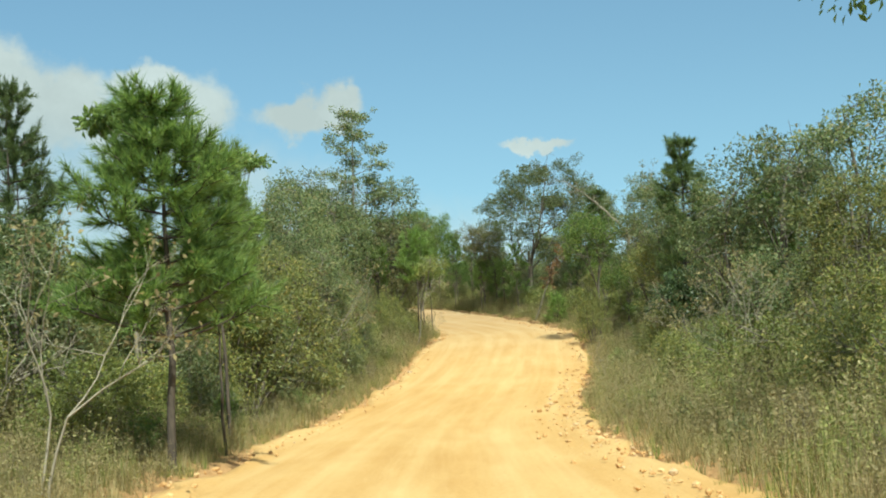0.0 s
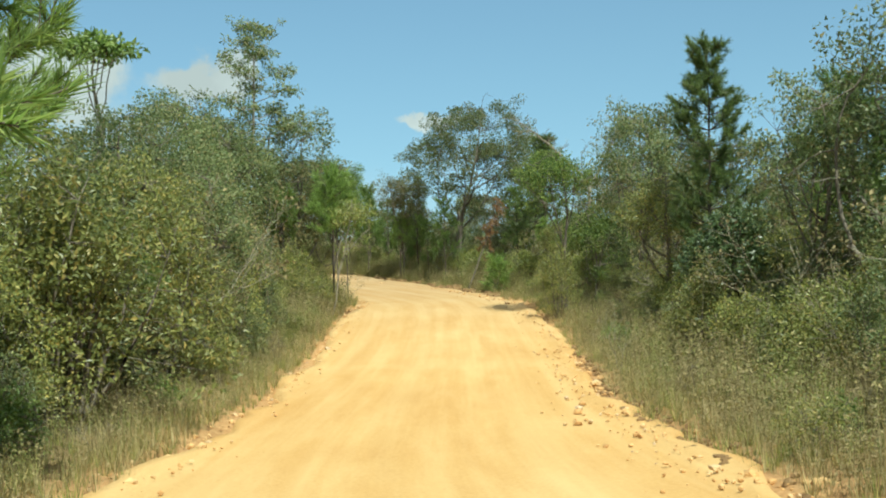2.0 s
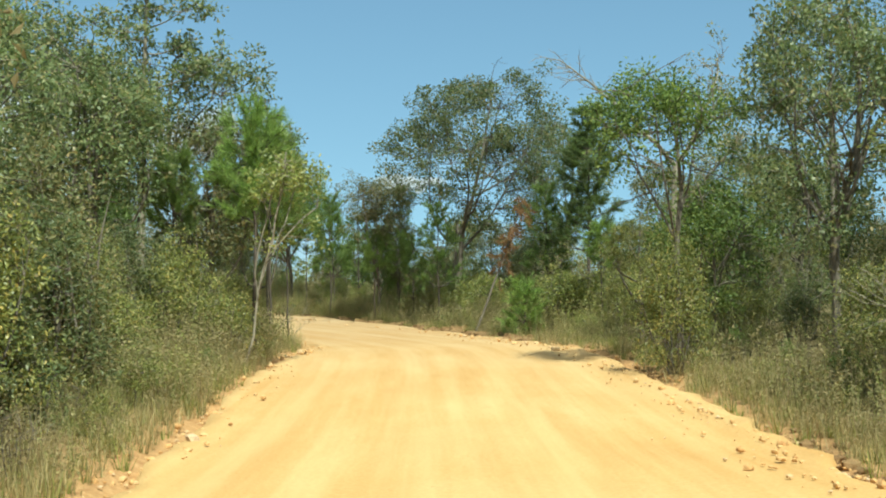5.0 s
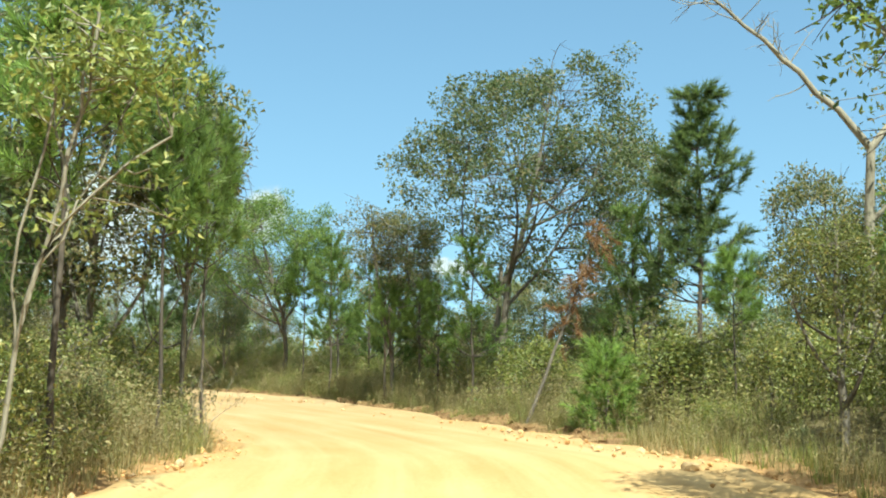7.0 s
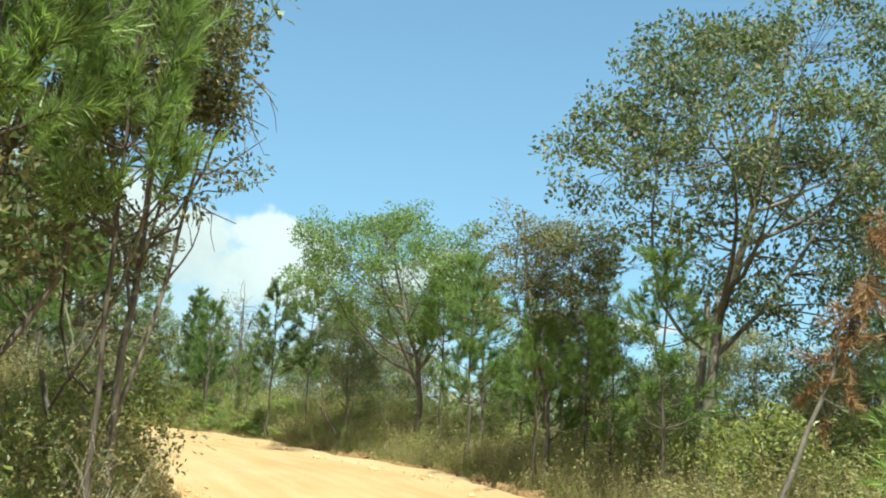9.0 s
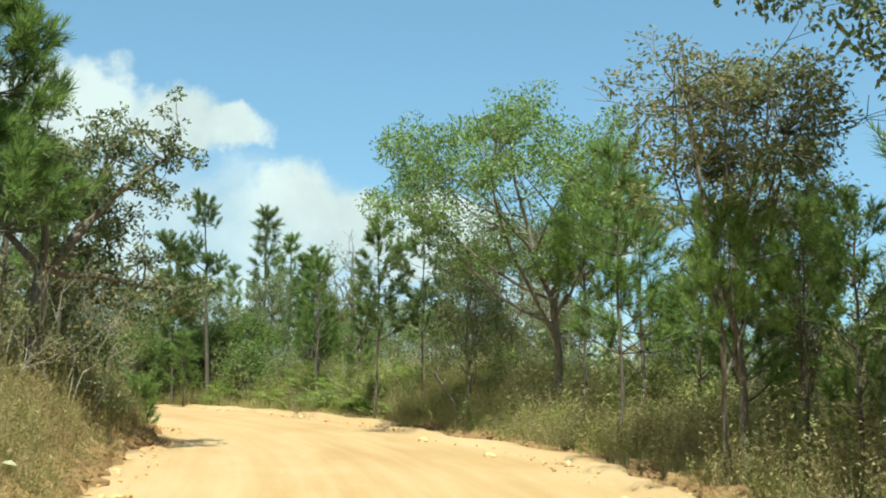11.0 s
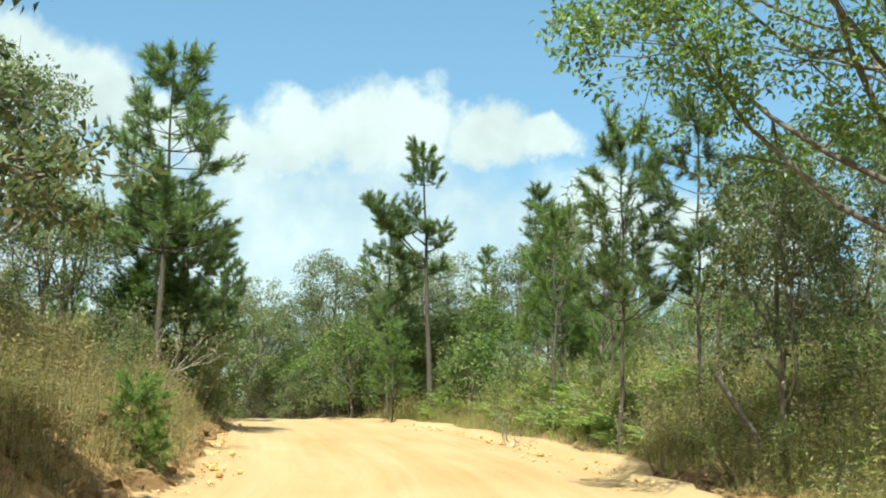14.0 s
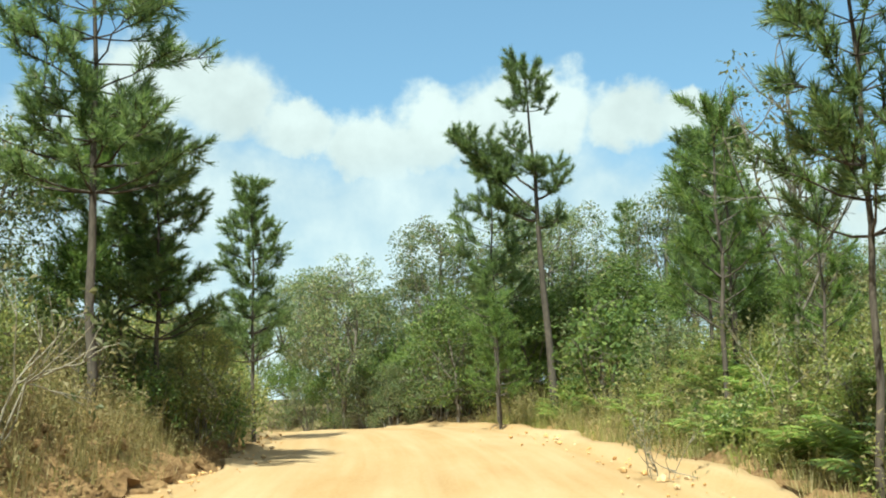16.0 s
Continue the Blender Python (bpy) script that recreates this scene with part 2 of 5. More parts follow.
TAN_STOPS = [(0.0, (0.170, 0.145, 0.070)), (0.5, (0.310, 0.262, 0.140)), (1.0, (0.470, 0.395, 0.225))]
M["weed"] = leaf_material("olive_and_straw_weeds", [(0.0, (0.124, 0.161, 0.049)), (0.5, (0.248, 0.293, 0.091)), (1.0, (0.427, 0.437, 0.152))], 0.48, 0.6, 0.3, 0.0, TAN_STOPS, 0.9)
M["weed_dry"] = leaf_material("dry_brush_weeds", [(0.0, (0.155, 0.112, 0.061)), (0.5, (0.292, 0.206, 0.110)), (1.0, (0.476, 0.341, 0.200))], 0.48, 0.7, 0.2, 0.0, [(0.0, (0.132, 0.128, 0.051)), (0.6, (0.251, 0.223, 0.097)), (1.0, (0.393, 0.315, 0.158))], 0.8)
M["weed_green"] = leaf_material("yellow_green_weeds", [(0.0, (0.144, 0.196, 0.040)), (0.5, (0.270, 0.342, 0.077)), (1.0, (0.448, 0.470, 0.125))], 0.5, 0.5, 0.4, 0.0, [(0.0, (0.172, 0.168, 0.062)), (0.6, (0.310, 0.274, 0.119)), (1.0, (0.460, 0.381, 0.200))], 0.7)
M["bark_grey"] = bark_material("grey_bark", (0.10, 0.085, 0.068), (0.34, 0.30, 0.25))
M["bark_dark"] = bark_material("dark_bark", (0.035, 0.028, 0.022), (0.12, 0.095, 0.075))
M["bark_pine"] = bark_material("pine_bark", (0.055, 0.046, 0.040), (0.20, 0.165, 0.135))
M["bark_white"] = bark_material("pale_bark", (0.22, 0.19, 0.14), (0.52, 0.47, 0.38))


def road_material():
    m, n, l, p = material("sandy_laterite", 0.95, 0.1)
    co = n.new("ShaderNodeTexCoord")
    v = co.outputs["Object"]
    at = n.new("ShaderNodeAttribute")
    at.attribute_name = "lane"

    def drawn_out(share, scale, detail):
        """Noise drawn out along the track."""
        mp = n.new("ShaderNodeMapping")
        mp.inputs["Scale"].default_value = (1.0, share, 1.0)
        l.new(at.outputs["Vector"], mp.inputs["Vector"])
        return tex_noise(n, l, scale, detail, 0.62, mp.outputs[0])

    big, mid, fine = tex_noise(n, l, 0.16, 4, 0.6, v), drawn_out(0.16, 1.3, 6), tex_noise(n, l, 22.0, 4, 0.7, v)
    col = ramp(n, l, big, [(0.36, (0.403, 0.233, 0.088)), (0.5, (0.455, 0.295, 0.128)), (0.64, (0.507, 0.365, 0.189))])
    col = blend(n, l, 0.55, col, ramp(n, l, mid, [(0.34, (0.376, 0.216, 0.081)), (0.52, (0.459, 0.299, 0.133)), (0.72, (0.560, 0.422, 0.239))]))
    col = blend(n, l, 0.35, col, ramp(n, l, fine, [(0.35, (0.315, 0.180, 0.068)), (0.6, (0.481, 0.321, 0.149))]))
    # long wheel-polished streaks along the road, from the strip's own coordinate
    streak = drawn_out(0.022, 1.7, 4)
    col = blend(n, l, ramp(n, l, streak, [(0.42, (0, 0, 0)), (0.66, (0.38, 0.38, 0.38))]), col, (0.551, 0.422, 0.234))
    vor = n.new("ShaderNodeTexVoronoi")
    vor.inputs["Scale"].default_value = 7.0
    l.new(v, vor.inputs["Vector"])
    peb = ramp(n, l, vor.outputs["Distance"], [(0.05, (1, 1, 1)), (0.16, (0, 0, 0))])
    keep = ramp(n, l, tex_noise(n, l, 0.9, 2, 0.5, v), [(0.52, (0, 0, 0)), (0.62, (0.8, 0.8, 0.8))])
    col = blend(n, l, blend(n, l, 1.0, peb, keep, "MULTIPLY"), col, (0.315, 0.176, 0.072))
    # past the bend: greyer sand, its colour also darkened against the higher exposure there
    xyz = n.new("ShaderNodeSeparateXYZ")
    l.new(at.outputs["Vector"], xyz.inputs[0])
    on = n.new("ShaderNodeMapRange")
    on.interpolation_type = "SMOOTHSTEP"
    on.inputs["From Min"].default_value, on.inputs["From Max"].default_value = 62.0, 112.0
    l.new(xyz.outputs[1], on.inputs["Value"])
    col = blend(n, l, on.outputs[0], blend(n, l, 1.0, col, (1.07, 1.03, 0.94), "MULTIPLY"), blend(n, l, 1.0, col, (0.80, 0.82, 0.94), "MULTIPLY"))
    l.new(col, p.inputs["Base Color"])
    h = n.new("ShaderNodeMath")
    h.operation = "ADD"
    l.new(mid, h.inputs[0])
    l.new(fine, h.inputs[1])
    bump(n, l, p, h.outputs[0], 0.5, 0.03)
    return m


def ground_material():
    m, n, l, p = material("leaf_litter_ground", 0.95, 0.1)
    co = n.new("ShaderNodeTexCoord")
    v = co.outputs["Object"]
    a, b = tex_noise(n, l, 0.35, 5, 0.6, v), tex_noise(n, l, 7.0, 6, 0.7, v)
    col = ramp(n, l, a, [(0.35, (0.10, 0.085, 0.045)), (0.55, (0.16, 0.12, 0.065)), (0.7, (0.23, 0.16, 0.085))])
    col = blend(n, l, 0.5, col, ramp(n, l, b, [(0.3, (0.05, 0.045, 0.025)), (0.55, (0.14, 0.12, 0.06)), (0.8, (0.28, 0.21, 0.12))]))
    at = n.new("ShaderNodeAttribute")
    at.attribute_name = "verge"
    soil = ramp(n, l, b, [(0.3, (0.30, 0.16, 0.07)), (0.6, (0.46, 0.28, 0.13)), (0.8, (0.55, 0.38, 0.2))])
    l.new(blend(n, l, at.outputs["Fac"], col, soil), p.inputs["Base Color"])
    bump(n, l, p, b, 0.8, 0.08)
    return m


def stone_material():
    m, n, l, p = material("laterite_clods", 0.95, 0.1)
    co, geo = n.new("ShaderNodeTexCoord"), n.new("ShaderNodeNewGeometry")
    col = ramp(n, l, geo.outputs["Random Per Island"], [(0.0, (0.40, 0.21, 0.085)), (0.4, (0.55, 0.33, 0.14)), (0.8, (0.60, 0.42, 0.22)), (1.0, (0.50, 0.40, 0.29))])
    b = tex_noise(n, l, 14.0, 5, 0.65, co.outputs["Object"])
    l.new(blend(n, l, 0.4, col, ramp(n, l, b, [(0.35, (0.25, 0.13, 0.055)), (0.65, (0.64, 0.42, 0.2))])), p.inputs["Base Color"])
    bump(n, l, p, b, 0.6, 0.03)
    return m


def bank_material():
    m, n, l, p = material("bare_bank_earth", 0.95, 0.1)
    co = n.new("ShaderNodeTexCoord")
    v = co.outputs["Object"]
    a, b = tex_noise(n, l, 1.1, 5, 0.6, v), tex_noise(n, l, 11.0, 6, 0.7, v)
    col = ramp(n, l, a, [(0.32, (0.15, 0.085, 0.045)), (0.5, (0.25, 0.155, 0.075)), (0.68, (0.37, 0.25, 0.125))])
    col = blend(n, l, 0.5, col, ramp(n, l, b, [(0.3, (0.07, 0.045, 0.025)), (0.55, (0.21, 0.13, 0.065)), (0.78, (0.42, 0.29, 0.15))]))
    l.new(col, p.inputs["Base Color"])
    bump(n, l, p, b, 0.9, 0.06)
    return m


M["bank"] = bank_material()
M["road"], M["ground"], M["stone"] = road_material(), ground_material(), stone_material()


# ---- the plan: the road's middle line (x, y, height), the first straight runs along +y ----
LINE = [(-1.4, -60, 2.4), (-0.7, -25, 1.1), (-0.5, -8, 0.4), (-0.5, 0, 0.0), (-0.5, 6, -0.44), (-0.5, 12.4, -0.91), (-0.45, 19, -1.45), (-0.25, 26, -1.99),
        (0.4, 33, -2.33), (1.2, 40, -2.55), (1.95, 47, -2.62), (2.45, 52.5, -2.44), (2.9, 58, -2.22), (3.0, 62.5, -2.09), (2.6, 67, -2.1),
        (1.5, 72.5, -2.05), (0.1, 77.2, -1.93), (-1.2, 80.6, -1.84), (-3.0, 85, -1.69), (-5.4, 90, -1.54), (-9.0, 95.8, -1.3),
        (-13.4, 101.4, -1.1), (-18.0, 107, -0.95), (-23.4, 112.6, -0.82), (-30.5, 118.4, -1.0), (-42, 124.5, -1.6), (-75, 138, -2.6)]


def spline(points, step):
    """A smooth line through the points, one point a step."""
    p = np.array(points, float)
    out = []
    for i in range(1, len(p) - 2):
        n = max(2, int(np.linalg.norm(p[i + 1] - p[i]) / step))
        for t in np.arange(n) / n:
            a, b, c, d = p[i - 1], p[i], p[i + 1], p[i + 2]
            out.append(0.5 * (2 * b + (c - a) * t + (2 * a - 5 * b + 4 * c - d) * t * t + (3 * b - a - 3 * c + d) * t ** 3))
    return np.array(out)


MID = spline(LINE, 0.5)
TAN = np.gradient(MID[:, :2], axis=0)
TAN /= np.linalg.norm(TAN, axis=1)[:, None]
# half-widths to the left and right edge, by y
EDGE_Y = [-60, 33, 40, 50, 60, 64, 70, 78, 83, 88.5, 90.5, 93, 95.5, 100, 106, 140]
HL = np.interp(MID[:, 1], EDGE_Y, [3.3, 3.35, 3.7, 4.1, 4.0, 3.3, 3.2, 3.4, 3.9, 4.0, 3.5, 3.15, 2.95, 3.05, 2.75, 2.7])
HR = np.interp(MID[:, 1], EDGE_Y, [3.1, 3.3, 3.6, 3.7, 3.9, 3.4, 3.7, 4.1, 4.2, 4.3, 4.2, 4.1, 4.0, 3.9, 3.8, 3.4])


def smooth(x, a, b):
    t = np.clip((x - a) / (b - a), 0, 1)
    return t * t * (3 - 2 * t)


def road_frame(x, y):
    """For places x, y: index along the road, distance to the left of its middle, and the road's height there."""
    x, y = np.atleast_1d(x).astype(float), np.atleast_1d(y).astype(float)
    idx, off = np.empty(len(x), int), np.empty(len(x))
    for k in range(0, len(x), 20000):
        dx, dy = x[k:k + 20000, None] - MID[None, :, 0], y[k:k + 20000, None] - MID[None, :, 1]
        i = (dx * dx + dy * dy).argmin(1)
        r = np.arange(len(i))
        ex, ey = dx[r, i], dy[r, i]
        side = -TAN[i, 1] * ex + TAN[i, 0] * ey
        idx[k:k + 20000] = i
        off[k:k + 20000] = np.sign(side) * np.hypot(ex, ey)
    return idx, off, MID[idx, 2]


def half(idx, off):
    """Half-width of the road on the side that the offset names."""
    return np.where(np.asarray(off) > 0, HL[idx], HR[idx])


def wobble(x, y, s, k=0.0):
    return (np.sin(x * s + 1.3 + k) * np.cos(y * s * 1.17 + 0.4 + k) + 0.5 * np.sin(x * s * 2.3 + y * s * 1.9 + 2.1 + k)) / 1.5


def ground_z(x, y):
    x, y = np.atleast_1d(x).astype(float), np.atleast_1d(y).astype(float)
    idx, off, z = road_frame(x, y)
    d = np.abs(off) - half(idx, off)
    along = MID[idx, 1]
    late = smooth(along, 70, 80)
    left = off > 0
    rise = np.where(left, 0.10 * smooth(d, 0, 0.9) + (0.65 - 0.4 * late) * smooth(d, 0.8, 5) + 0.3 * smooth(d, 5, 14) + late * (0.85 * smooth(d, 0.05, 1.1) + 0.75 * smooth(d, 0.9, 4.2) + 0.2 * smooth(d, 4, 9)) * (1 - 0.6 * smooth(along, 101, 108)),
                    0.10 * smooth(d, 0, 0.9) + (0.7 - 0.4 * late) * smooth(d, 0.8, 5) + 0.3 * smooth(d, 5, 13) + 0.95 * smooth(along, 87, 96) * smooth(d, 0.5, 3.5))
    under = -0.35 * smooth(-d, 0.05, 0.5)
    rough = 0.07 * wobble(x, y, 1.1) * smooth(d, 0.2, 2) + 0.25 * wobble(x, y, 0.16, 2.0) * smooth(d, 3, 12)
    far = smooth(d, 40, 220)
    return (z + rise + under + rough) * (1 - far) + far * (-4.0 + 2.0 * wobble(x, y, 0.01))


def gz(x, y):
    return float(ground_z(x, y)[0])


def mesh_of(name, verts, faces, mat, smooth_faces=False):
    """A mesh from arrays; all faces have the same number of corners."""
    verts, faces = np.asarray(verts, np.float32), np.asarray(faces, np.int32)
    me = bpy.data.meshes.new(name)
    k = faces.shape[1]
    me.vertices.add(len(verts))
    me.vertices.foreach_set("co", verts.ravel())
    me.loops.add(faces.size)
    me.loops.foreach_set("vertex_index", faces.ravel())
    me.polygons.add(len(faces))
    me.polygons.foreach_set("loop_start", np.arange(0, faces.size, k, dtype=np.int32))
    me.polygons.foreach_set("use_smooth", np.full(len(faces), smooth_faces))
    me.update(calc_edges=True)
    me.materials.append(mat)
    return me


def part(name, me, parent, label=""):
    ob = new(name, me)
    ob.parent = parent
    if label:
        ob["label"] = label
    return ob


# ---- ground and road ----
def build_ground():
    def axis(a, b, lo, hi):
        fine = np.arange(a, b, 0.75)
        left = a - np.cumsum(0.75 * 1.22 ** np.arange(1, 40))
        right = fine[-1] + np.cumsum(0.75 * 1.22 ** np.arange(1, 40))
        return np.concatenate([[lo], left[left > lo][::-1], fine, right[right < hi], [hi]])
    xs, ys = axis(-48, 26, -2600, 2600), axis(-12, 132, -2600, 2600)
    gx, gy = np.meshgrid(xs, ys)
    z = ground_z(gx.ravel(), gy.ravel())
    nx, ny = len(xs), len(ys)
    i = np.arange(nx * ny).reshape(ny, nx)
    faces = np.stack([i[:-1, :-1], i[:-1, 1:], i[1:, 1:], i[1:, :-1]], -1).reshape(-1, 4)
    me = mesh_of("ground", np.stack([gx.ravel(), gy.ravel(), z], 1), faces, M["ground"], True)
    at_i, at_off, _ = road_frame(gx.ravel(), gy.ravel())
    away = np.abs(at_off) - half(at_i, at_off)
    at = me.attributes.new("verge", "FLOAT", "POINT")
    at.data.foreach_set("value", (1 - smooth(away, 0.1, 1.6)).astype(np.float32))
    ob = new("ground", me)
    tagged(ob, "brown earth with leaf litter under the bushes", "ground", kind="structure")


def build_road():
    nw = 41
    u = np.linspace(-1, 1, nw)
    rng = np.random.RandomState(3)
    n = len(MID)
    edge_l = HL + 0.22 * np.convolve(rng.normal(size=n + 8), np.ones(5) / 2.4, "same")[4:-4] + 0.18 * np.sin(np.arange(n) * 0.21)
    edge_r = HR + 0.22 * np.convolve(rng.normal(size=n + 8), np.ones(5) / 2.4, "same")[4:-4] + 0.18 * np.sin(np.arange(n) * 0.17 + 2)
    edge_l, edge_r = np.clip(edge_l, HL - 0.3, HL + 0.4), np.clip(edge_r, HR - 0.3, HR + 0.4)
    norm = np.stack([-TAN[:, 1], TAN[:, 0]], 1)
    verts, lane = [], []
    for k in range(n):
        d = np.where(u > 0, u * edge_l[k], u * edge_r[k])
        x, y = MID[k, 0] + norm[k, 0] * d, MID[k, 1] + norm[k, 1] * d
        a = np.abs(u)
        crown = 0.05 * (1 - a ** 2)
        rut = -0.028 * (np.exp(-((d - 0.9) / 0.35) ** 2) + np.exp(-((d + 0.9) / 0.35) ** 2))
        berm = (0.07 + 0.06 * wobble(x, y, 0.9) + 0.10 * (u < 0) * smooth(y, 74, 82)) * np.exp(-((a - 0.93) / 0.05) ** 2)
        edge = -0.30 * smooth(a, 0.965, 1.0)
        z = MID[k, 2] + crown + rut + berm + edge + 0.010 * wobble(x, y, 0.8)
        verts.append(np.stack([x, y, z], 1))
        lane.append(np.stack([d, np.full(nw, k * 0.5), np.zeros(nw)], 1))
    verts, lane = np.concatenate(verts), np.concatenate(lane)
    i = np.arange(n * nw).reshape(n, nw)
    faces = np.stack([i[:-1, :-1], i[:-1, 1:], i[1:, 1:], i[1:, :-1]], -1).reshape(-1, 4)[:, ::-1]
    me = mesh_of("road", verts, faces, M["road"], True)
    at = me.attributes.new("lane", "FLOAT_VECTOR", "POINT")
    at.data.foreach_set("vector", lane.astype(np.float32).ravel())
    tagged(new("road", me), "unpaved yellow sandy laterite track with pale wheel streaks", "dirt road", kind="structure")


def build_bank(name, s, y0, y1, high, seed, label):
    """The cut edge of bare earth at the foot of a bank: a low crumbling step beside the road."""
    rng = np.random.RandomState(seed)
    idx = [i for i in range(len(MID)) if y0 <= MID[i, 1] <= y1]
    fine = np.linspace(idx[0], idx[-1], len(idx) * 6)
    mx, my, mz = (np.interp(fine, np.arange(len(MID)), MID[:, k]) for k in range(3))
    tx, ty = (np.interp(fine, np.arange(len(MID)), TAN[:, k]) for k in range(2))
    hw = np.interp(fine, np.arange(len(MID)), HL if s > 0 else HR)
    n = len(fine)
    shift = 0.07 * np.convolve(rng.normal(size=n + 12), np.ones(9) / 3, "same")[6:-6] + rng.normal(0, 0.05, n)
    tall = high * np.clip(1 + 0.4 * np.convolve(rng.normal(size=n + 12), np.ones(5) / 2.2, "same")[6:-6] + rng.normal(0, 0.25, n), 0.2, 2) * smooth(np.arange(n), 0, 10) * (1 - smooth(np.arange(n), n - 11, n - 1))
    rows = []
    for d, z in ((-0.22, -0.12), (-0.1, 0.04), (0.0, 0.25), (0.06, 0.62), (0.12, 0.9), (0.24, 1.05), (0.42, 1.1), (0.6, 1.5)):
        off = hw + d + shift + rng.normal(0, 0.05, n)
        x, y = mx - ty * s * off, my + tx * s * off
        up = mz + z * tall + rng.normal(0, 0.045, n) * (d > -0.1)
        rows.append(np.stack([x, y, up], 1))
    off = hw + 1.0 + shift
    x, y = mx - ty * s * off, my + tx * s * off
    rows.append(np.stack([x, y, ground_z(x, y) - 0.06], 1))
    i = np.arange(len(rows) * n).reshape(len(rows), n)
    faces = np.stack([i[:-1, :-1], i[:-1, 1:], i[1:, 1:], i[1:, :-1]], -1).reshape(-1, 4)
    faces = faces if s < 0 else faces[:, ::-1]
    tagged(new(name, mesh_of(name, np.concatenate(rows), faces, M["bank"])), label, "earth bank", kind="structure")


build_ground()
build_road()
build_bank("earth_bank", 1, 73, 108, 0.17, 4, "crumbling cut edge of brown earth along the road")
build_bank("earth_bank", -1, 66, 104, 0.10, 5, "low crumbling rim of earth and stones along the road")


# ---- plants: building blocks ----
def unit(v):
    v = np.asarray(v, float)
    return v / (np.linalg.norm(v, axis=-1, keepdims=True) + 1e-9)


def tubes(paths, sides=6):
    """Tapered tubes along lists of (point, radius), as vertices and quads."""
    verts, faces, base = [], [], 0
    for path in paths:
        pts = np.array([p for p, _ in path], float)
        rad = np.array([r for _, r in path], float)
        tan = unit(np.gradient(pts, axis=0))
        ref = np.where(np.abs(tan[:, 2:3]) > 0.9, [[1.0, 0, 0]], [[0, 0, 1.0]])
        a = unit(np.cross(tan, ref))
        b = np.cross(tan, a)
        ang = np.arange(sides) * 2 * np.pi / sides
        ring = pts[:, None] + rad[:, None, None] * (np.cos(ang)[None, :, None] * a[:, None] + np.sin(ang)[None, :, None] * b[:, None])
        n = len(pts)
        verts.append(ring.reshape(-1, 3))
        i = base + np.arange(n * sides).reshape(n, sides)
        j = np.roll(i, -1, 1)
        faces.append(np.stack([i[:-1], j[:-1], j[1:], i[1:]], -1).reshape(-1, 4))
        base += n * sides
    return np.concatenate(verts), np.concatenate(faces)


def leaves(rng, centres, radius, count, length, width, droop=0.15, up=0.6, slim=False):
    """Leaf blades, each a folded kite of its own, strewn round the centres."""
    c = np.repeat(np.asarray(centres, float), count, 0)
    rad = np.repeat(np.broadcast_to(radius, (len(centres),)), count)
    n = len(c)
    v = unit(rng.normal(size=(n, 3)))
    pos = c + v * (rad * rng.uniform(0.25, 1.0, n) ** 0.6)[:, None] * [1, 1, 0.75]
    axis = unit(v * 0.8 + rng.normal(size=(n, 3)) * 0.6 + [0, 0, -droop])
    nor = unit(rng.normal(size=(n, 3)) * 0.62 + [0, 0, up] + v * 0.65)
    side = unit(np.cross(axis, nor))
    nor = np.cross(side, axis)
    size = rng.uniform(0.65, 1.25, n)[:, None]
    L, W = length * size, width * size
    p0, p2 = pos, pos + axis * L - nor * L * 0.12
    mid = pos + axis * L * 0.5
    if slim:
        flip = (rng.rand(n) < 0.5)[:, None]
        a, b = np.where(flip, p2, p0), np.where(flip, p0, p2)
        return np.stack([a - side * W * 0.5, a + side * W * 0.5, b], 1).reshape(-1, 3), np.arange(3 * n).reshape(n, 3)
    verts = np.stack([p0, mid + side * W * 0.5 + nor * W * 0.15, p2, mid - side * W * 0.5 + nor * W * 0.15], 1).reshape(-1, 3)
    return verts, np.arange(4 * n).reshape(n, 4)


def bend_path(rng, a, b, r0, r1, steps=5, sway=0.12, sag=0.0):
    a, b = np.asarray(a, float), np.asarray(b, float)
    d = np.linalg.norm(b - a)
    ctrl = (a + b) / 2 + rng.normal(size=3) * d * sway + [0, 0, -sag * d]
    out = []
    for t in np.linspace(0, 1, steps):
        p = (1 - t) ** 2 * a + 2 * t * (1 - t) * ctrl + t * t * b
        out.append((p + rng.normal(size=3) * min(d * 0.012, 0.022) * (0 < t < 1), r0 + (r1 - r0) * t))
    return out


def point_on(path, t):
    pts = np.array([p for p, _ in path])
    rad = np.array([r for _, r in path])
    f = t * (len(pts) - 1)
    i = min(int(f), len(pts) - 2)
    return pts[i] + (pts[i + 1] - pts[i]) * (f - i), rad[i] + (rad[i + 1] - rad[i]) * (f - i)


def thing(name, label, category, group=""):
    return tagged(new(name), label, category, group)


def joined(pairs):
    vs, fs, base = [], [], 0
    for v, f in pairs:
        vs.append(v)
        fs.append(f + base)
        base += len(v)
    return np.concatenate(vs), np.concatenate(fs)


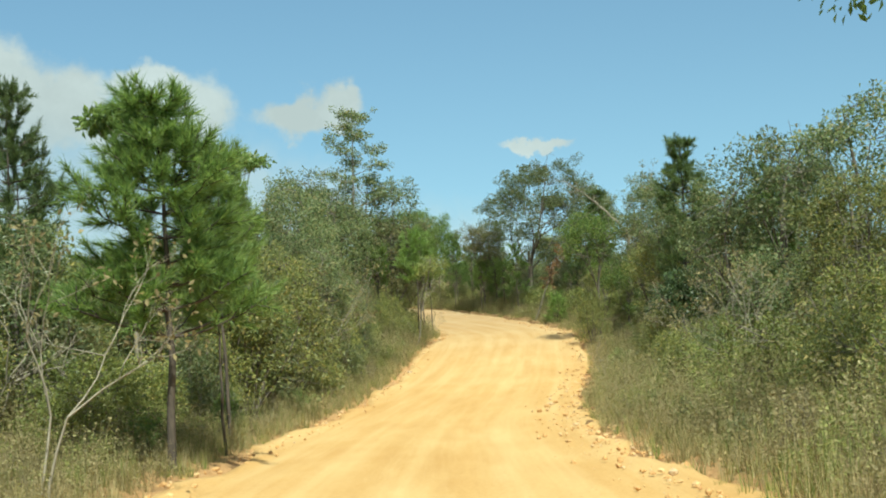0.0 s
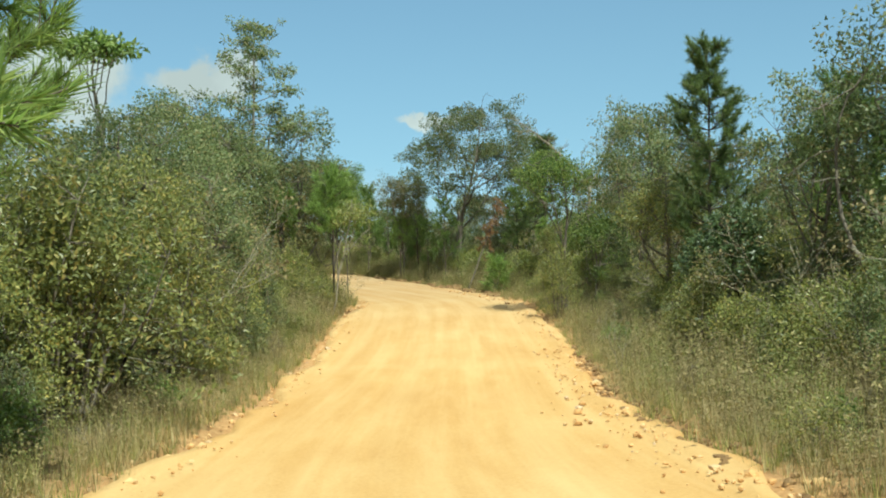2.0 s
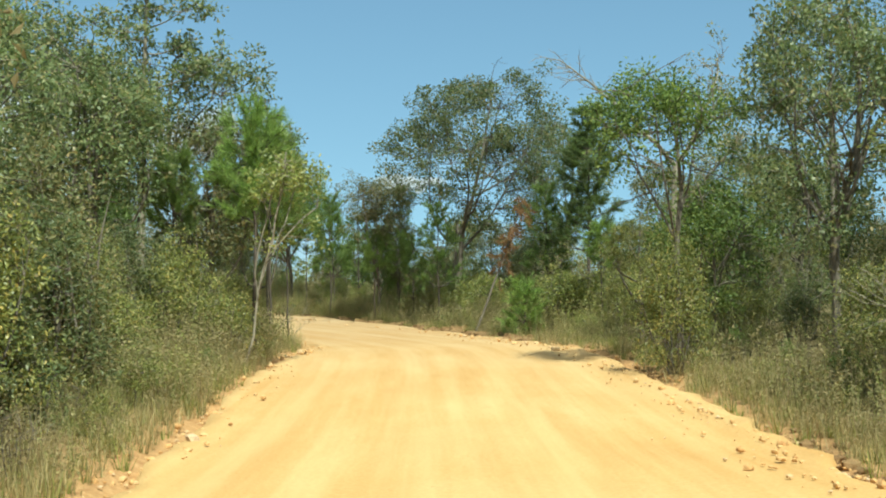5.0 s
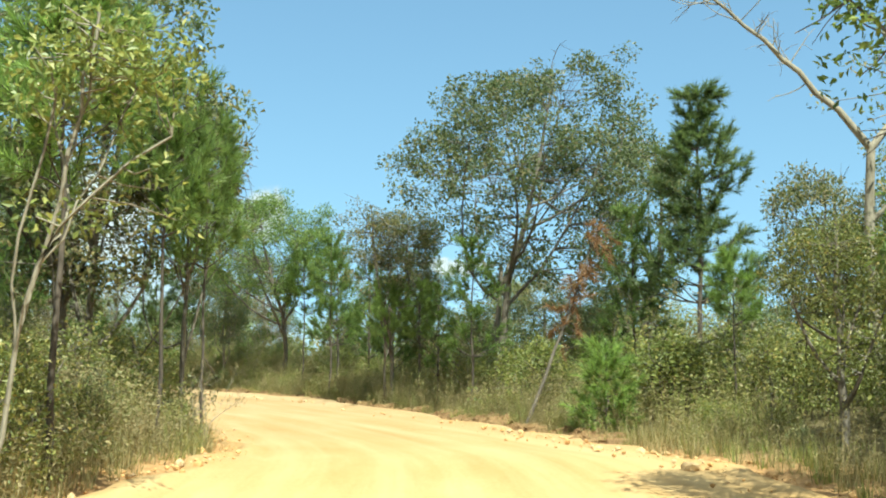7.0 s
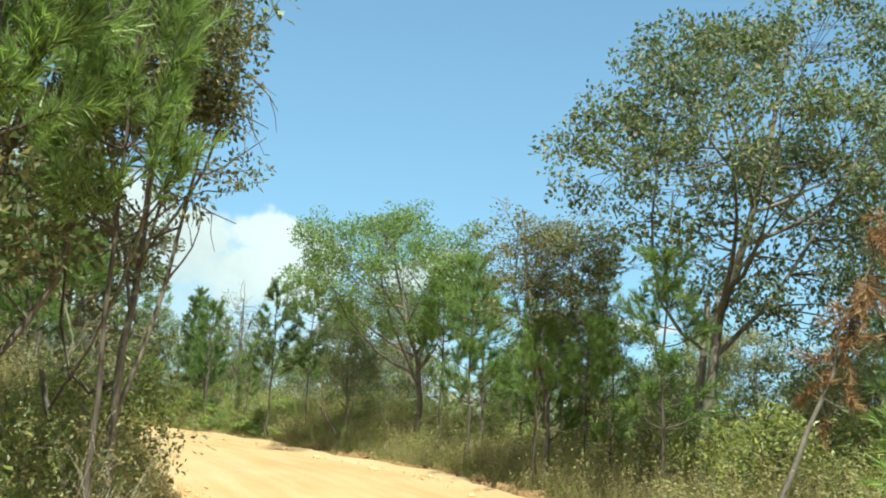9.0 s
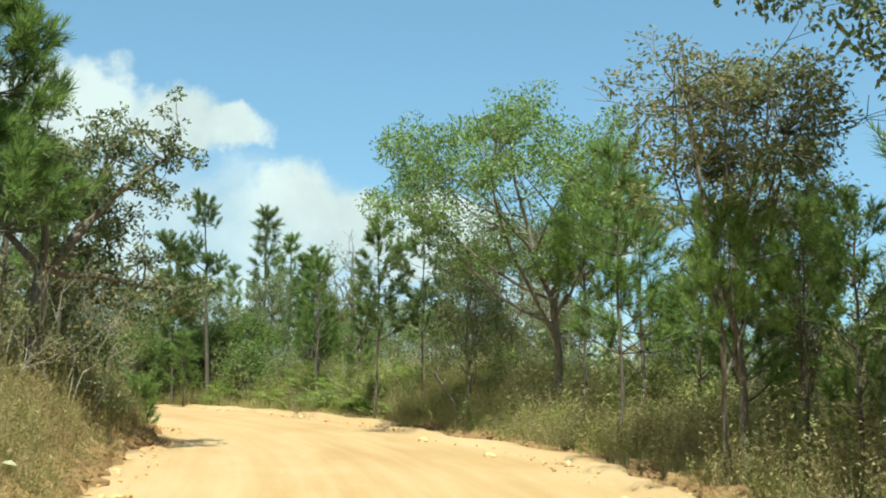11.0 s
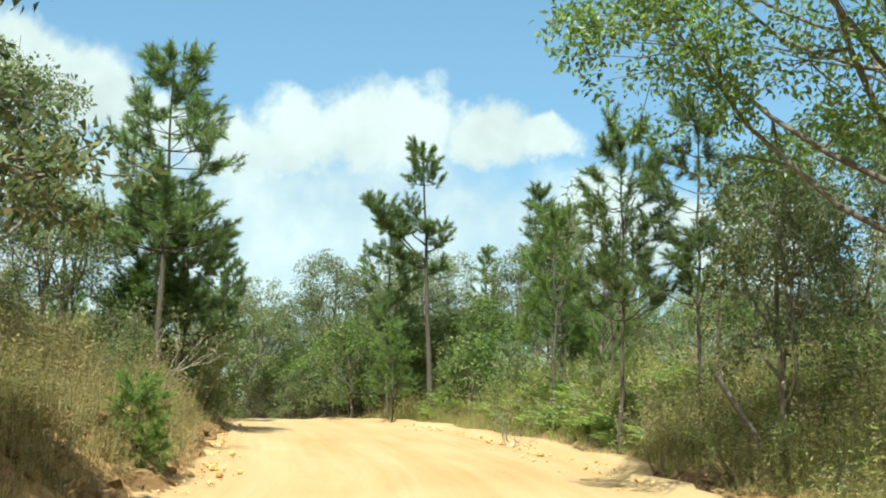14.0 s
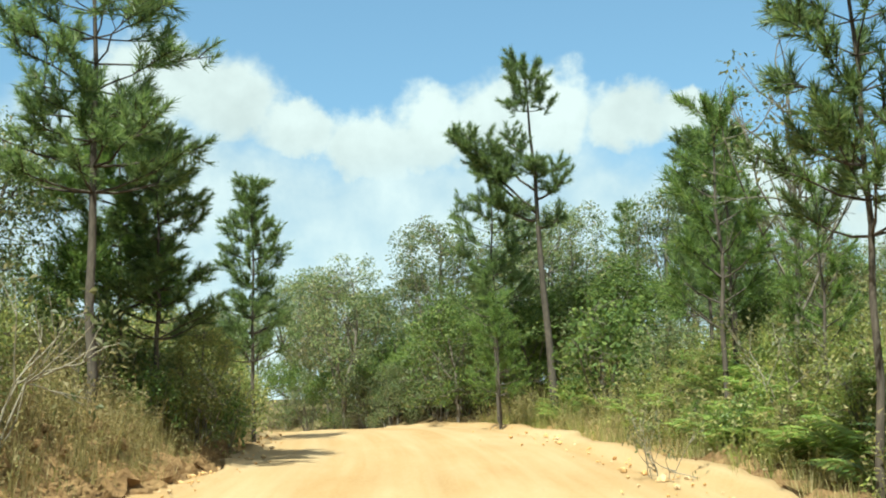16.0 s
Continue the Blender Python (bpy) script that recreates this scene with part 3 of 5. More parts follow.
def broadleaf(seed, H=8.0, fork=0.35, rx=3.0, top=1.0, low=0.35, limbs=6, clusters=60, count=45, cr=0.6, leaf=(0.15, 0.085), mat="oak", bark="bark_grey",
              trunk=0.13, lean=(0.0, 0.0), name="broadleaf_tree", label="", category="tree", shape=0.6, bare=0, flat=1.0, offset=(0.0, 0.0), stems=1, slim=False, up=0.6):
    """A tree: forked trunk, limbs and twigs that carry separate leaf clumps on the outside of a crown of the given half-width."""
    rng = np.random.RandomState(seed)
    ob = thing(name, label, category)
    fz = H * fork
    foot = np.zeros(3)
    paths = []
    head = np.array([lean[0] * fork, lean[1] * fork, fz])
    trunks = [bend_path(rng, foot - [0, 0, 0.25], head, trunk, trunk * 0.72, 6, 0.04)]
    for _ in range(stems - 1):
        q = foot + [rng.uniform(-0.25, 0.25), rng.uniform(-0.25, 0.25), -0.2]
        trunks.append(bend_path(rng, q, head + rng.normal(size=3) * [0.9, 0.9, 0.3], trunk * 0.8, trunk * 0.5, 6, 0.06))
    paths += trunks
    cz, hz = H * (low + top) / 2, H * (top - low) / 2
    mid = np.array([lean[0] + offset[0], lean[1] + offset[1], cz])
    crown_top = mid + [rng.normal() * 0.12 * rx, rng.normal() * 0.12 * rx, hz * 0.72]
    leader = bend_path(rng, trunks[0][-1][0], crown_top, trunk * 0.70, 0.018, 8, 0.09)
    # limb ends, spread over the crown
    ends, limb_paths = [], []
    for k in range(limbs):
        a = 2 * np.pi * (k + rng.uniform(-0.3, 0.3)) / limbs
        e = rng.uniform(-0.1, 0.9)
        rr = rng.uniform(0.45, 0.75)
        end = mid + [np.cos(a) * np.cos(e) * rx * rr, np.sin(a) * np.cos(e) * rx * rr, np.sin(e) * hz * rr]
        start, r = point_on(leader, rng.uniform(0.0, 0.62)) if k % 3 else point_on(trunks[k % len(trunks)], rng.uniform(0.62, 1.0))
        limb_paths.append(bend_path(rng, start, end, r * 0.6, 0.016, 7, 0.17, 0.10))
    limb_paths.append(leader)
    paths += limb_paths
    nodes = [(point_on(p, t)) for p in limb_paths for t in (0.35, 0.5, 0.65, 0.8, 0.92, 1.0)]
    npos = np.array([p for p, _ in nodes])
    # clumps on the crown's uneven outside
    tips = []
    for k in range(clusters):
        v = unit(rng.normal(size=3))
        v[2] = abs(v[2]) * 1.0 if rng.rand() < shape else v[2]
        w = 0.80 + 0.22 * math.sin(3.1 * v[0] + seed) * math.cos(2.7 * v[1] + 1.7 * seed) + 0.12 * math.sin(7 * v[2] + seed)
        q = rng.uniform(0.45, 1.0) ** 0.45 * w
        tips.append(mid + v * [rx * q, rx * q, hz * q * flat])
    tips = np.array(tips)
    for tip in tips:
        j = int(np.argmin(np.linalg.norm(npos - tip, axis=1) + 0.6 * np.maximum(0, npos[:, 2] - tip[2])))
        p, r = nodes[j]
        paths.append(bend_path(rng, p, tip, max(min(r * 0.6, 0.03), 0.011), 0.006, 3, 0.12))
    for _ in range(bare):
        j = rng.randint(len(nodes))
        v = unit(rng.normal(size=3) + [0, 0, 0.5])
        q = bend_path(rng, nodes[j][0], nodes[j][0] + v * rng.uniform(0.8, 1.8), 0.02, 0.006, 5, 0.2)
        paths.append(q)
        for t in (0.5, 0.75):
            paths.append(bend_path(rng, point_on(q, t)[0], point_on(q, t)[0] + unit(v + rng.normal(size=3) * 0.7) * 0.5, 0.009, 0.004, 3, 0.1))
    big = [p for p in paths if p[0][1] > 0.035]
    small = [p for p in paths if p[0][1] <= 0.035]
    pairs = [tubes(group, sides) for group, sides in ((big, 7), (small, 3)) if group]
    part("trunk", mesh_of("trunk", *joined(pairs), M[bark], True), ob)
    if count:
        part("crown", mesh_of("crown", *leaves(rng, tips, cr * rng.uniform(0.7, 1.25, len(tips)), count, leaf[0], leaf[1], 0.15, up, slim), M[mat]), ob)
    return ob


def needles(rng, tips, dirs, count, length, width=0.010):
    """Bottle-brush sprays of long needles along the last stretch of each shoot."""
    n = len(tips) * count
    c, d = np.repeat(np.asarray(tips), count, 0), np.repeat(unit(dirs), count, 0)
    f = rng.uniform(0, 1, n)[:, None]
    v = unit(np.cross(d, rng.normal(size=(n, 3))))
    v = unit(v * (1.0 - 0.5 * f) + d * (0.45 + 0.75 * f) + [0, 0, 0.03] + rng.normal(size=(n, 3)) * 0.12)
    base = c - d * (1 - f) * length * 1.75
    L = length * rng.uniform(0.7, 1.15, n)[:, None]
    side = unit(np.cross(v, rng.normal(size=(n, 3)))) * width
    verts = np.stack([base - side, base + side, base + v * L], 1)
    return verts.reshape(-1, 3), np.arange(3 * n).reshape(n, 3)


def pine(seed, H=6.0, r=1.3, low=0.25, whorls=12, per=5, tuft=26, length=0.24, mat="needle", trunk=0.08, power=0.8, sub=2, name="pine_tree", label="", lobe=None, gap=0.0, rise=0.45, lean=(0, 0), width=0.010, limbs=()):
    """A long-needled pine: straight stem, whorls of upcurved branches, needle sprays on every shoot."""
    rng = np.random.RandomState(seed)
    ob = thing(name, label, "pine tree")
    top = np.array([lean[0], lean[1], H])
    stem = bend_path(rng, (0, 0, -0.25), top, trunk, 0.012, 10, 0.015)
    paths, tips, dirs = [stem], [], []
    for k in range(whorls):
        f = low + (1 - low) * (k + 0.15) / whorls
        p, rad = point_on(stem, f)
        reach = r * (1 - (f - low) / (1 - low)) ** power + 0.22
        if lobe is not None:
            reach *= lobe(f)
        for j in range(per):
            if rng.rand() < gap:
                continue
            a = 2 * np.pi * (j + rng.uniform(-0.35, 0.35)) / per + k * 1.1
            R = reach * rng.uniform(0.65, 1.15)
            out = np.array([math.cos(a), math.sin(a), 0])
            end = p + out * R + [0, 0, R * rise * rng.uniform(0.6, 1.3)]
            br = bend_path(rng, p, end, min(rad * 0.5, 0.028), 0.007, 5, 0.04, 0.12)
            paths.append(br)
            tips.append(end)
            dirs.append(unit(unit(br[-1][0] - br[-2][0]) + [0, 0, 0.6]))
            for s in range(sub):
                t = rng.uniform(0.45, 0.92)
                q = point_on(br, t)[0]
                w = unit(out * 0.8 + rng.normal(size=3) * 0.5 + [0, 0, 0.75])
                e2 = q + w * rng.uniform(0.28, 0.5) * min(1.0, 0.5 + R)
                paths.append(bend_path(rng, q, e2, 0.010, 0.006, 3, 0.05))
                tips.append(e2)
                dirs.append(w)
    for f, a, R, lift in limbs:
        # a heavy limb: share of the height, turn in degrees, reach, lift
        p, rad = point_on(stem, f)
        out = np.array([math.cos(radians(a)), math.sin(radians(a)), 0])
        br = bend_path(rng, p, p + out * R + [0, 0, lift], rad * 0.7, 0.014, 7, 0.03, 0.14)
        paths.append(br)
        for s in range(int(24 * R)):
            q = point_on(br, rng.uniform(0.4, 1.0))[0]
            w = unit(rng.normal(size=3) * [0.9, 0.9, 0.3] + [0, 0, 0.8])
            e2 = q + w * rng.uniform(0.25, 0.6)
            paths.append(bend_path(rng, q, e2, 0.012, 0.006, 3, 0.05))
            tips.append(e2)
            dirs.append(w)
    tips.append(top)
    dirs.append([0, 0, 1.0])
    for f in (0.93, 0.97):
        tips.append(point_on(stem, f)[0])
        dirs.append([0, 0, 1.0])
    part("trunk", mesh_of("trunk", *joined([tubes(paths[:1], 8), tubes(paths[1:], 4)]), M["bark_pine"], True), ob)
    part("crown", mesh_of("crown", *needles(rng, tips, np.array(dirs), tuft, length, width), M[mat]), ob)
    return ob


def shrub(seed, H=1.8, r=1.1, clusters=42, count=26, cr=0.34, leaf=(0.12, 0.062), mat="shrub", bark="bark_grey", name="shrub", label="", stems=7, bare=0.0, category="shrub", slim=False):
    """A bush: many stems from one foot, leaf clumps all over an uneven dome, down to the ground."""
    rng = np.random.RandomState(seed)
    ob = thing(name, label, category)
    ends, paths = [], []
    for k in range(stems):
        a = rng.uniform(0, 2 * np.pi)
        q = rng.uniform(0.15, 0.75)
        end = np.array([math.cos(a) * r * q, math.sin(a) * r * q, H * rng.uniform(0.6, 0.98) * (1 - 0.35 * q)])
        paths.append(bend_path(rng, (math.cos(a) * 0.12, math.sin(a) * 0.12, -0.15), end, 0.022 * H / 1.8, 0.006, 6, 0.09))
    nodes = [point_on(p, t)[0] for p in paths for t in (0.3, 0.5, 0.7, 0.85, 1.0)]
    npos = np.array(nodes)
    tips = []
    for k in range(clusters):
        a, f = rng.uniform(0, 2 * np.pi), rng.uniform(0.0, 1.0)
        w = 0.78 + 0.22 * math.sin(2 * a + seed) + 0.12 * math.sin(5 * a + 2 * seed)
        e = f * 1.5
        q = rng.uniform(0.5, 1.0) ** 0.5
        tips.append([math.cos(a) * math.cos(e) ** 0.7 * r * w * q, math.sin(a) * math.cos(e) ** 0.7 * r * w * q, 0.12 * H + math.sin(e) * H * 0.85 * q * (0.85 + 0.2 * math.sin(3 * a + seed))])
    tips = np.array(tips)
    for tip in tips:
        j = int(np.argmin(np.linalg.norm(npos - tip, axis=1)))
        paths.append(bend_path(rng, npos[j], tip + [0, 0, 0.1], 0.008, 0.004, 2, 0.12))
    part("stem", mesh_of("stem", *tubes(paths, 3), M[bark], True), ob)
    keep = tips[rng.rand(len(tips)) >= bare]
    if len(keep) and count:
        part("foliage", mesh_of("foliage", *leaves(rng, keep, cr * rng.uniform(0.7, 1.3, len(keep)), count, leaf[0], leaf[1], 0.1, 0.7, slim), M[mat]), ob)
    return ob


def twiggy(seed, H=2.6, spread=1.0, stems=4, depth=4, bark="bark_white", leaf_mat="dry", leafy=10, name="bare_shrub", label="", category="shrub"):
    """A dry bush of pale forking twigs with few leaves."""
    rng = np.random.RandomState(seed)
    ob = thing(name, label, category)
    paths, tips = [], []

    def fork(p, v, length, r, level):
        end = p + v * length
        paths.append(bend_path(rng, p, end, r, r * 0.6, 4, 0.07))
        if level == 0:
            tips.append(end)
            return
        for _ in range(rng.randint(2, 4)):
            w = unit(v + rng.normal(size=3) * 0.48 + [0, 0, 0.12])
            fork(end, w, length * rng.uniform(0.6, 0.85), r * 0.6, level - 1)

    for k in range(stems):
        a = rng.uniform(0, 2 * np.pi)
        v = unit(np.array([math.cos(a) * 0.35 * spread, math.sin(a) * 0.35 * spread, 1.0]))
        fork(np.array([math.cos(a) * 0.06, math.sin(a) * 0.06, -0.1]), v, H * 0.34, 0.019 * H / 2.6, depth - 1)
    part("stem", mesh_of("stem", *tubes(paths, 4), M[bark], True), ob)
    if leafy:
        part("foliage", mesh_of("foliage", *leaves(rng, tips, 0.16, leafy, 0.09, 0.045), M[leaf_mat]), ob)
    return ob


def fern(seed, r=0.7, fronds=11, label=""):
    """A clump of arching fronds with paired leaflets."""
    rng = np.random.RandomState(seed)
    ob = thing("fern", label, "fern")
    for k in range(fronds):
        a = 2 * np.pi * k / fronds + rng.uniform(-0.2, 0.2)
        L, lift = r * rng.uniform(0.8, 1.2), rng.uniform(0.5, 0.95)
        t = np.linspace(0.12, 1, 13)
        out = np.array([math.cos(a), math.sin(a), 0])
        side = np.array([-math.sin(a), math.cos(a), 0])
        pts = out * (L * t)[:, None] + np.array([0, 0, 1.0]) * (L * lift * (1.25 * t - 0.75 * t * t) * 1.3)[:, None]
        V, F = [], []
        for q, tt in zip(pts, t):
            w = 0.30 * L * math.sin(math.pi * min(1, 0.18 + tt * 0.82)) + 0.02
            for s in (-1, 1):
                tipq = q + side * s * w + out * w * 0.35 - [0, 0, w * 0.22]
                b = len(V)
                V += [q - out * 0.006, q + (tipq - q) * 0.5 - out * 0.028, tipq, q + (tipq - q) * 0.5 + out * 0.028]
                F.append((b, b + 1, b + 2, b + 3))
        part("frond", mesh_of("frond", np.array(V), np.array(F), M["fern"]), ob)
    return ob


# ---- planting: one of each kind is built, the rest are copies ----
MADE = {}


def plant(key, x, y, h=None, turn=0.0, wide=1.0, z=None, tilt=(0, 0)):
    """Set out a plant of a kind at x, y; h: its height in metres."""
    build, H0 = KINDS[key]
    s = (h / H0) if h else 1.0
    size = Matrix.Diagonal((s * wide, s * wide, s, 1))
    m = pose(x, y, (gz(x, y) if z is None else z) - 0.03, tilt[0], tilt[1], turn) @ size
    if key not in MADE:
        ob = build()
        ob.matrix_basis = m
        MADE[key] = (ob, size)
        return ob
    ob, first = MADE[key]
    return copy_thing(ob, m @ first.inverted())


KINDS = {
    "young_pine": (lambda: pine(11, 5.7, 1.25, 0.38, 10, 7, 64, 0.22, "needle", 0.065, 0.5, 7, gap=0.06, width=0.008, lobe=TIERS, label="young long-needled pine with full green crown"), 5.7),
    "bright_pine": (lambda: pine(18, 5.7, 0.9, 0.56, 7, 5, 58, 0.23, "needle_bright", 0.05, 0.45, 6, gap=0.14, width=0.0085, rise=0.6, label="young long-needled pine with bright green crown"), 5.7),
    "young_pine_b": (lambda: pine(12, 5.5, 0.95, 0.34, 9, 5, 46, 0.22, "needle", 0.05, 0.55, 4, gap=0.12, width=0.0085, lobe=TIERS, label="slim young pine beside the dirt road"), 5.5),
    "tall_pine": (lambda: pine(13, 8.5, 1.95, 0.42, 12, 6, 54, 0.20, "needle_far", 0.085, 0.50, 9, gap=0.16, width=0.0095, rise=0.28, lobe=TIERS, label="tall green pine standing above the bushes"), 8.5),
    "dense_pine": (lambda: pine(19, 8.5, 1.25, 0.32, 13, 6, 52, 0.21, "needle_far", 0.075, 0.50, 7, gap=0.14, width=0.0105, rise=0.45, lobe=TIERS, label="tall dark green pine with dense narrow crown"), 8.5),
    "tall_pine_b": (lambda: pine(14, 8.0, 1.6, 0.42, 11, 5, 54, 0.20, "needle_far", 0.06, 0.42, 9, gap=0.2, width=0.0095, rise=0.5, lobe=TIERS, label="open-crowned pine with bare lower stem"), 8.0),
    "slim_pine": (lambda: pine(10, 5.5, 0.62, 0.30, 9, 4, 60, 0.21, "needle", 0.055, 0.35, 4, gap=0.22, width=0.009, rise=0.9, label="slim pine with upswept brushy shoots"), 5.5),
    "far_pine": (lambda: pine(15, 9.0, 1.1, 0.22, 12, 5, 34, 0.27, "needle_far", 0.08, 0.7, 4, gap=0.12, width=0.014, label="distant slim grey-green pine"), 9.0),
    "pine_sapling": (lambda: pine(16, 2.2, 0.42, 0.05, 7, 5, 44, 0.22, "needle_bright", 0.026, 0.6, 3, width=0.010, name="pine_sapling", label="bright green pine sapling on the verge"), 2.2),
    "lone_pine": (lambda: pine(17, 10.4, 0.42, 0.84, 6, 4, 70, 0.22, "needle_far", 0.13, 0.35, 3, gap=0.25, width=0.012, lean=(-0.55, -0.3), limbs=LONE, label="lone crooked pine with tufted top above the wood"), 10.4),
    "oak": (lambda: broadleaf(21, 8.0, 0.30, 2.7, 1.0, 0.20, 10, 165, 66, 0.44, (0.112, 0.068), mat="oak", bare=12, slim=True, label="grey-green broadleaf tree with open crown"), 8.0),
    "oak_b": (lambda: broadleaf(22, 7.0, 0.26, 2.4, 1.0, 0.16, 9, 150, 64, 0.43, (0.108, 0.066), mat="oak", stems=2, bare=16, slim=True, label="dull green tree with pale forked limbs"), 7.0),
    "brown_tree": (lambda: broadleaf(23, 7.0, 0.28, 2.1, 1.0, 0.16, 9, 130, 60, 0.40, (0.108, 0.064), mat="brown", bark="bark_grey", trunk=0.09, stems=2, bare=20, slim=True, label="half-dry tree with brownish leaves"), 7.0),
    "near_tree": (lambda: broadleaf(29, 8.2, 0.3, 1.9, 1.0, 0.30, 9, 135, 84, 0.40, (0.10, 0.05), mat="brown", bark="bark_grey", trunk=0.075, stems=2, bare=60, label="tall half-dry tree with olive-brown leaves and hanging twigs"), 8.2),
    "green_tree": (lambda: broadleaf(24, 6.0, 0.26, 2.0, 1.0, 0.12, 7, 120, 74, 0.40, (0.098, 0.048), mat="shrub", label="leafy green roadside tree"), 6.0),
    "dark_tree": (lambda: broadleaf(25, 5.0, 0.25, 1.8, 1.0, 0.06, 7, 105, 72, 0.44, (0.105, 0.062), mat="dark", trunk=0.07, slim=True, label="dense dark green leafy tree"), 5.0),
    "slender_tree": (lambda: broadleaf(26, 7.5, 0.80, 1.2, 1.0, 0.89, 8, 34, 36, 0.26, (0.19, 0.095), mat="green", bark="bark_white", trunk=0.05, shape=0.9, label="slender pale stem with a flat umbrella of large leaves"), 7.5),
    "thicket_bush": (lambda: shrub(37, 4.0, 1.6, 125, 58, 0.38, (0.092, 0.044), mat="oak", name="thicket_bush", stems=11, label="tall dull green bush in the thicket", category="bush"), 4.0),
    "thicket_bush_b": (lambda: shrub(38, 4.2, 1.5, 118, 58, 0.38, (0.092, 0.044), mat="brown", name="thicket_bush", stems=11, label="tall brownish half-dry bush in the thicket", category="bush"), 4.2),
    "thicket_bush_c": (lambda: shrub(39, 3.6, 1.6, 122, 58, 0.38, (0.092, 0.044), mat="shrub", name="thicket_bush", stems=11, label="tall fresh green bush in the thicket", category="bush"), 3.6),
    "far_bush": (lambda: shrub(37, 4.0, 1.6, 105, 34, 0.40, (0.125, 0.066), mat="oak", name="thicket_bush", slim=True, stems=8, label="tall dull green bush in the thicket", category="bush"), 4.0),
    "far_bush_b": (lambda: shrub(38, 4.2, 1.5, 100, 34, 0.40, (0.125, 0.066), mat="brown", name="thicket_bush", slim=True, stems=8, label="tall brownish half-dry bush in the thicket", category="bush"), 4.2),
    "far_bush_c": (lambda: shrub(39, 3.6, 1.6, 104, 34, 0.40, (0.125, 0.066), mat="shrub", name="thicket_bush", slim=True, stems=8, label="tall fresh green bush in the thicket", category="bush"), 3.6),
    "shrub": (lambda: shrub(31, 1.8, 1.1, 60, 46, 0.28, (0.075, 0.036), name="leafy_shrub", label="green leafy shrub on the roadside"), 1.8),
    "shrub_b": (lambda: shrub(32, 2.2, 1.0, 60, 44, 0.30, (0.075, 0.036), mat="oak", name="upright_shrub", label="dull green upright shrub among dry grass"), 2.2),
    "shrub_c": (lambda: shrub(33, 1.5, 1.0, 52, 44, 0.27, (0.072, 0.036), mat="yellow", name="yellow_shrub", label="yellow-green leafy shrub near the road"), 1.5),
    "shrub_d": (lambda: shrub(34, 2.4, 1.2, 50, 26, 0.36, mat="dark", name="dark_shrub", slim=True, label="dark green dense shrub in the thicket"), 2.4),
    "shrub_e": (lambda: shrub(35, 1.4, 0.9, 48, 26, 0.28, (0.065, 0.026), mat="dry", bare=0.15, name="dry_shrub", label="brownish half-dry shrub on the verge"), 1.4),
    "shrub_f": (lambda: shrub(36, 1.6, 0.9, 40, 22, 0.3, (0.13, 0.06), mat="green", name="broadleaf_shrub", label="fresh green broad-leaved shrub on the verge"), 1.6),
    "bare_shrub": (lambda: twiggy(43, 3.0, 0.7, 2, 5, leafy=3, label="nearly leafless shrub of pale forked twigs"), 3.0),
    "bare_shrub_b": (lambda: twiggy(42, 2.0, 1.5, 6, 3, leafy=8, leaf_mat="brown", label="dry twiggy shrub with few brown leaves"), 2.0),
    "deep_tree": (lambda: broadleaf(20, 3.6, 0.22, 1.5, 1.0, 0.02, 7, 120, 90, 0.36, (0.10, 0.06), mat="deep", bark="bark_dark", trunk=0.06, slim=True, label="very dark glossy-leaved small tree in the thicket"), 3.6),
    "fern": (lambda: fern(51, label="bright green bracken fern clump"), 0.9),
}


def TIERS(f):
    """Uneven reach of a pine's whorls with height."""
    return 0.82 + 0.30 * math.sin(19 * f + 0.7) + 0.12 * math.sin(41 * f)


# the lone pine's heavy limbs: share of height, turn, reach, lift
LONE = [(0.56, 188, 2.5, 2.4), (0.57, 194, 2.0, 2.2), (0.62, 180, 1.4, 1.6), (0.54, 190, 1.5, 0.6), (0.60, 8, 0.8, 0.5), (0.66, 20, 0.7, 0.3), (0.64, 270, 0.9, 0.5), (0.70, 185, 0.8, 0.8), (0.52, 350, 0.6, 0.2)]


# -- along the first straight, on its outer side
plant("young_pine", -4.3, 17.6, 5.7, 20, 1.15)
plant("bright_pine", -4.0, 20.4, 4.0, 60, 0.9)
plant("bright_pine", -4.4, 23.1, 5.8, 140, 0.85)
plant("slender_tree", -6.8, 25.2, 7.0, 10)
plant("slender_tree", -7.9, 45.5, 8.45, 130)
plant("thicket_bush_c", -5.4, 30.2, 4.5, 10, 1.1)
plant("thicket_bush", -6.3, 34.2, 4.4, 80, 1.1)
plant("thicket_bush_c", -5.0, 36.4, 4.0, 200, 1.0)
plant("thicket_bush_b", -5.2, 40.6, 4.6, 150, 1.1)
plant("oak_b", -7.2, 37.5, 5.4, 310, 1.0)
plant("thicket_bush", -4.6, 48.0, 4.4, 20, 1.0)
plant("thicket_bush_b", -4.4, 52.0, 4.3, 240, 1.0)
plant("oak", -7.3, 57.0, 8.3, 120, 0.95)
plant("oak_b", -5.9, 62.5, 8.0, 40, 0.95)
plant("oak", -6.8, 43.2, 6.7, 260, 0.95)
plant("near_tree", -1.5, 68.6, 7.0, 140, 0.9)
plant("thicket_bush", -8.2, 22.6, 4.3, 15, 1.1)
plant("thicket_bush_c", -9.6, 27.2, 4.6, 115, 1.1)
plant("thicket_bush", -7.3, 28.6, 4.6, 215, 1.1)
plant("thicket_bush_b", -10.8, 21.5, 4.2, 315, 1.2)
plant("bare_shrub", -4.7, 13.1, 3.3, 40, 1.0)
plant("bare_shrub", -4.9, 41.0, 4.6, 10)
plant("tall_pine", -9.3, 25.0, 7.2, 100, 0.8)
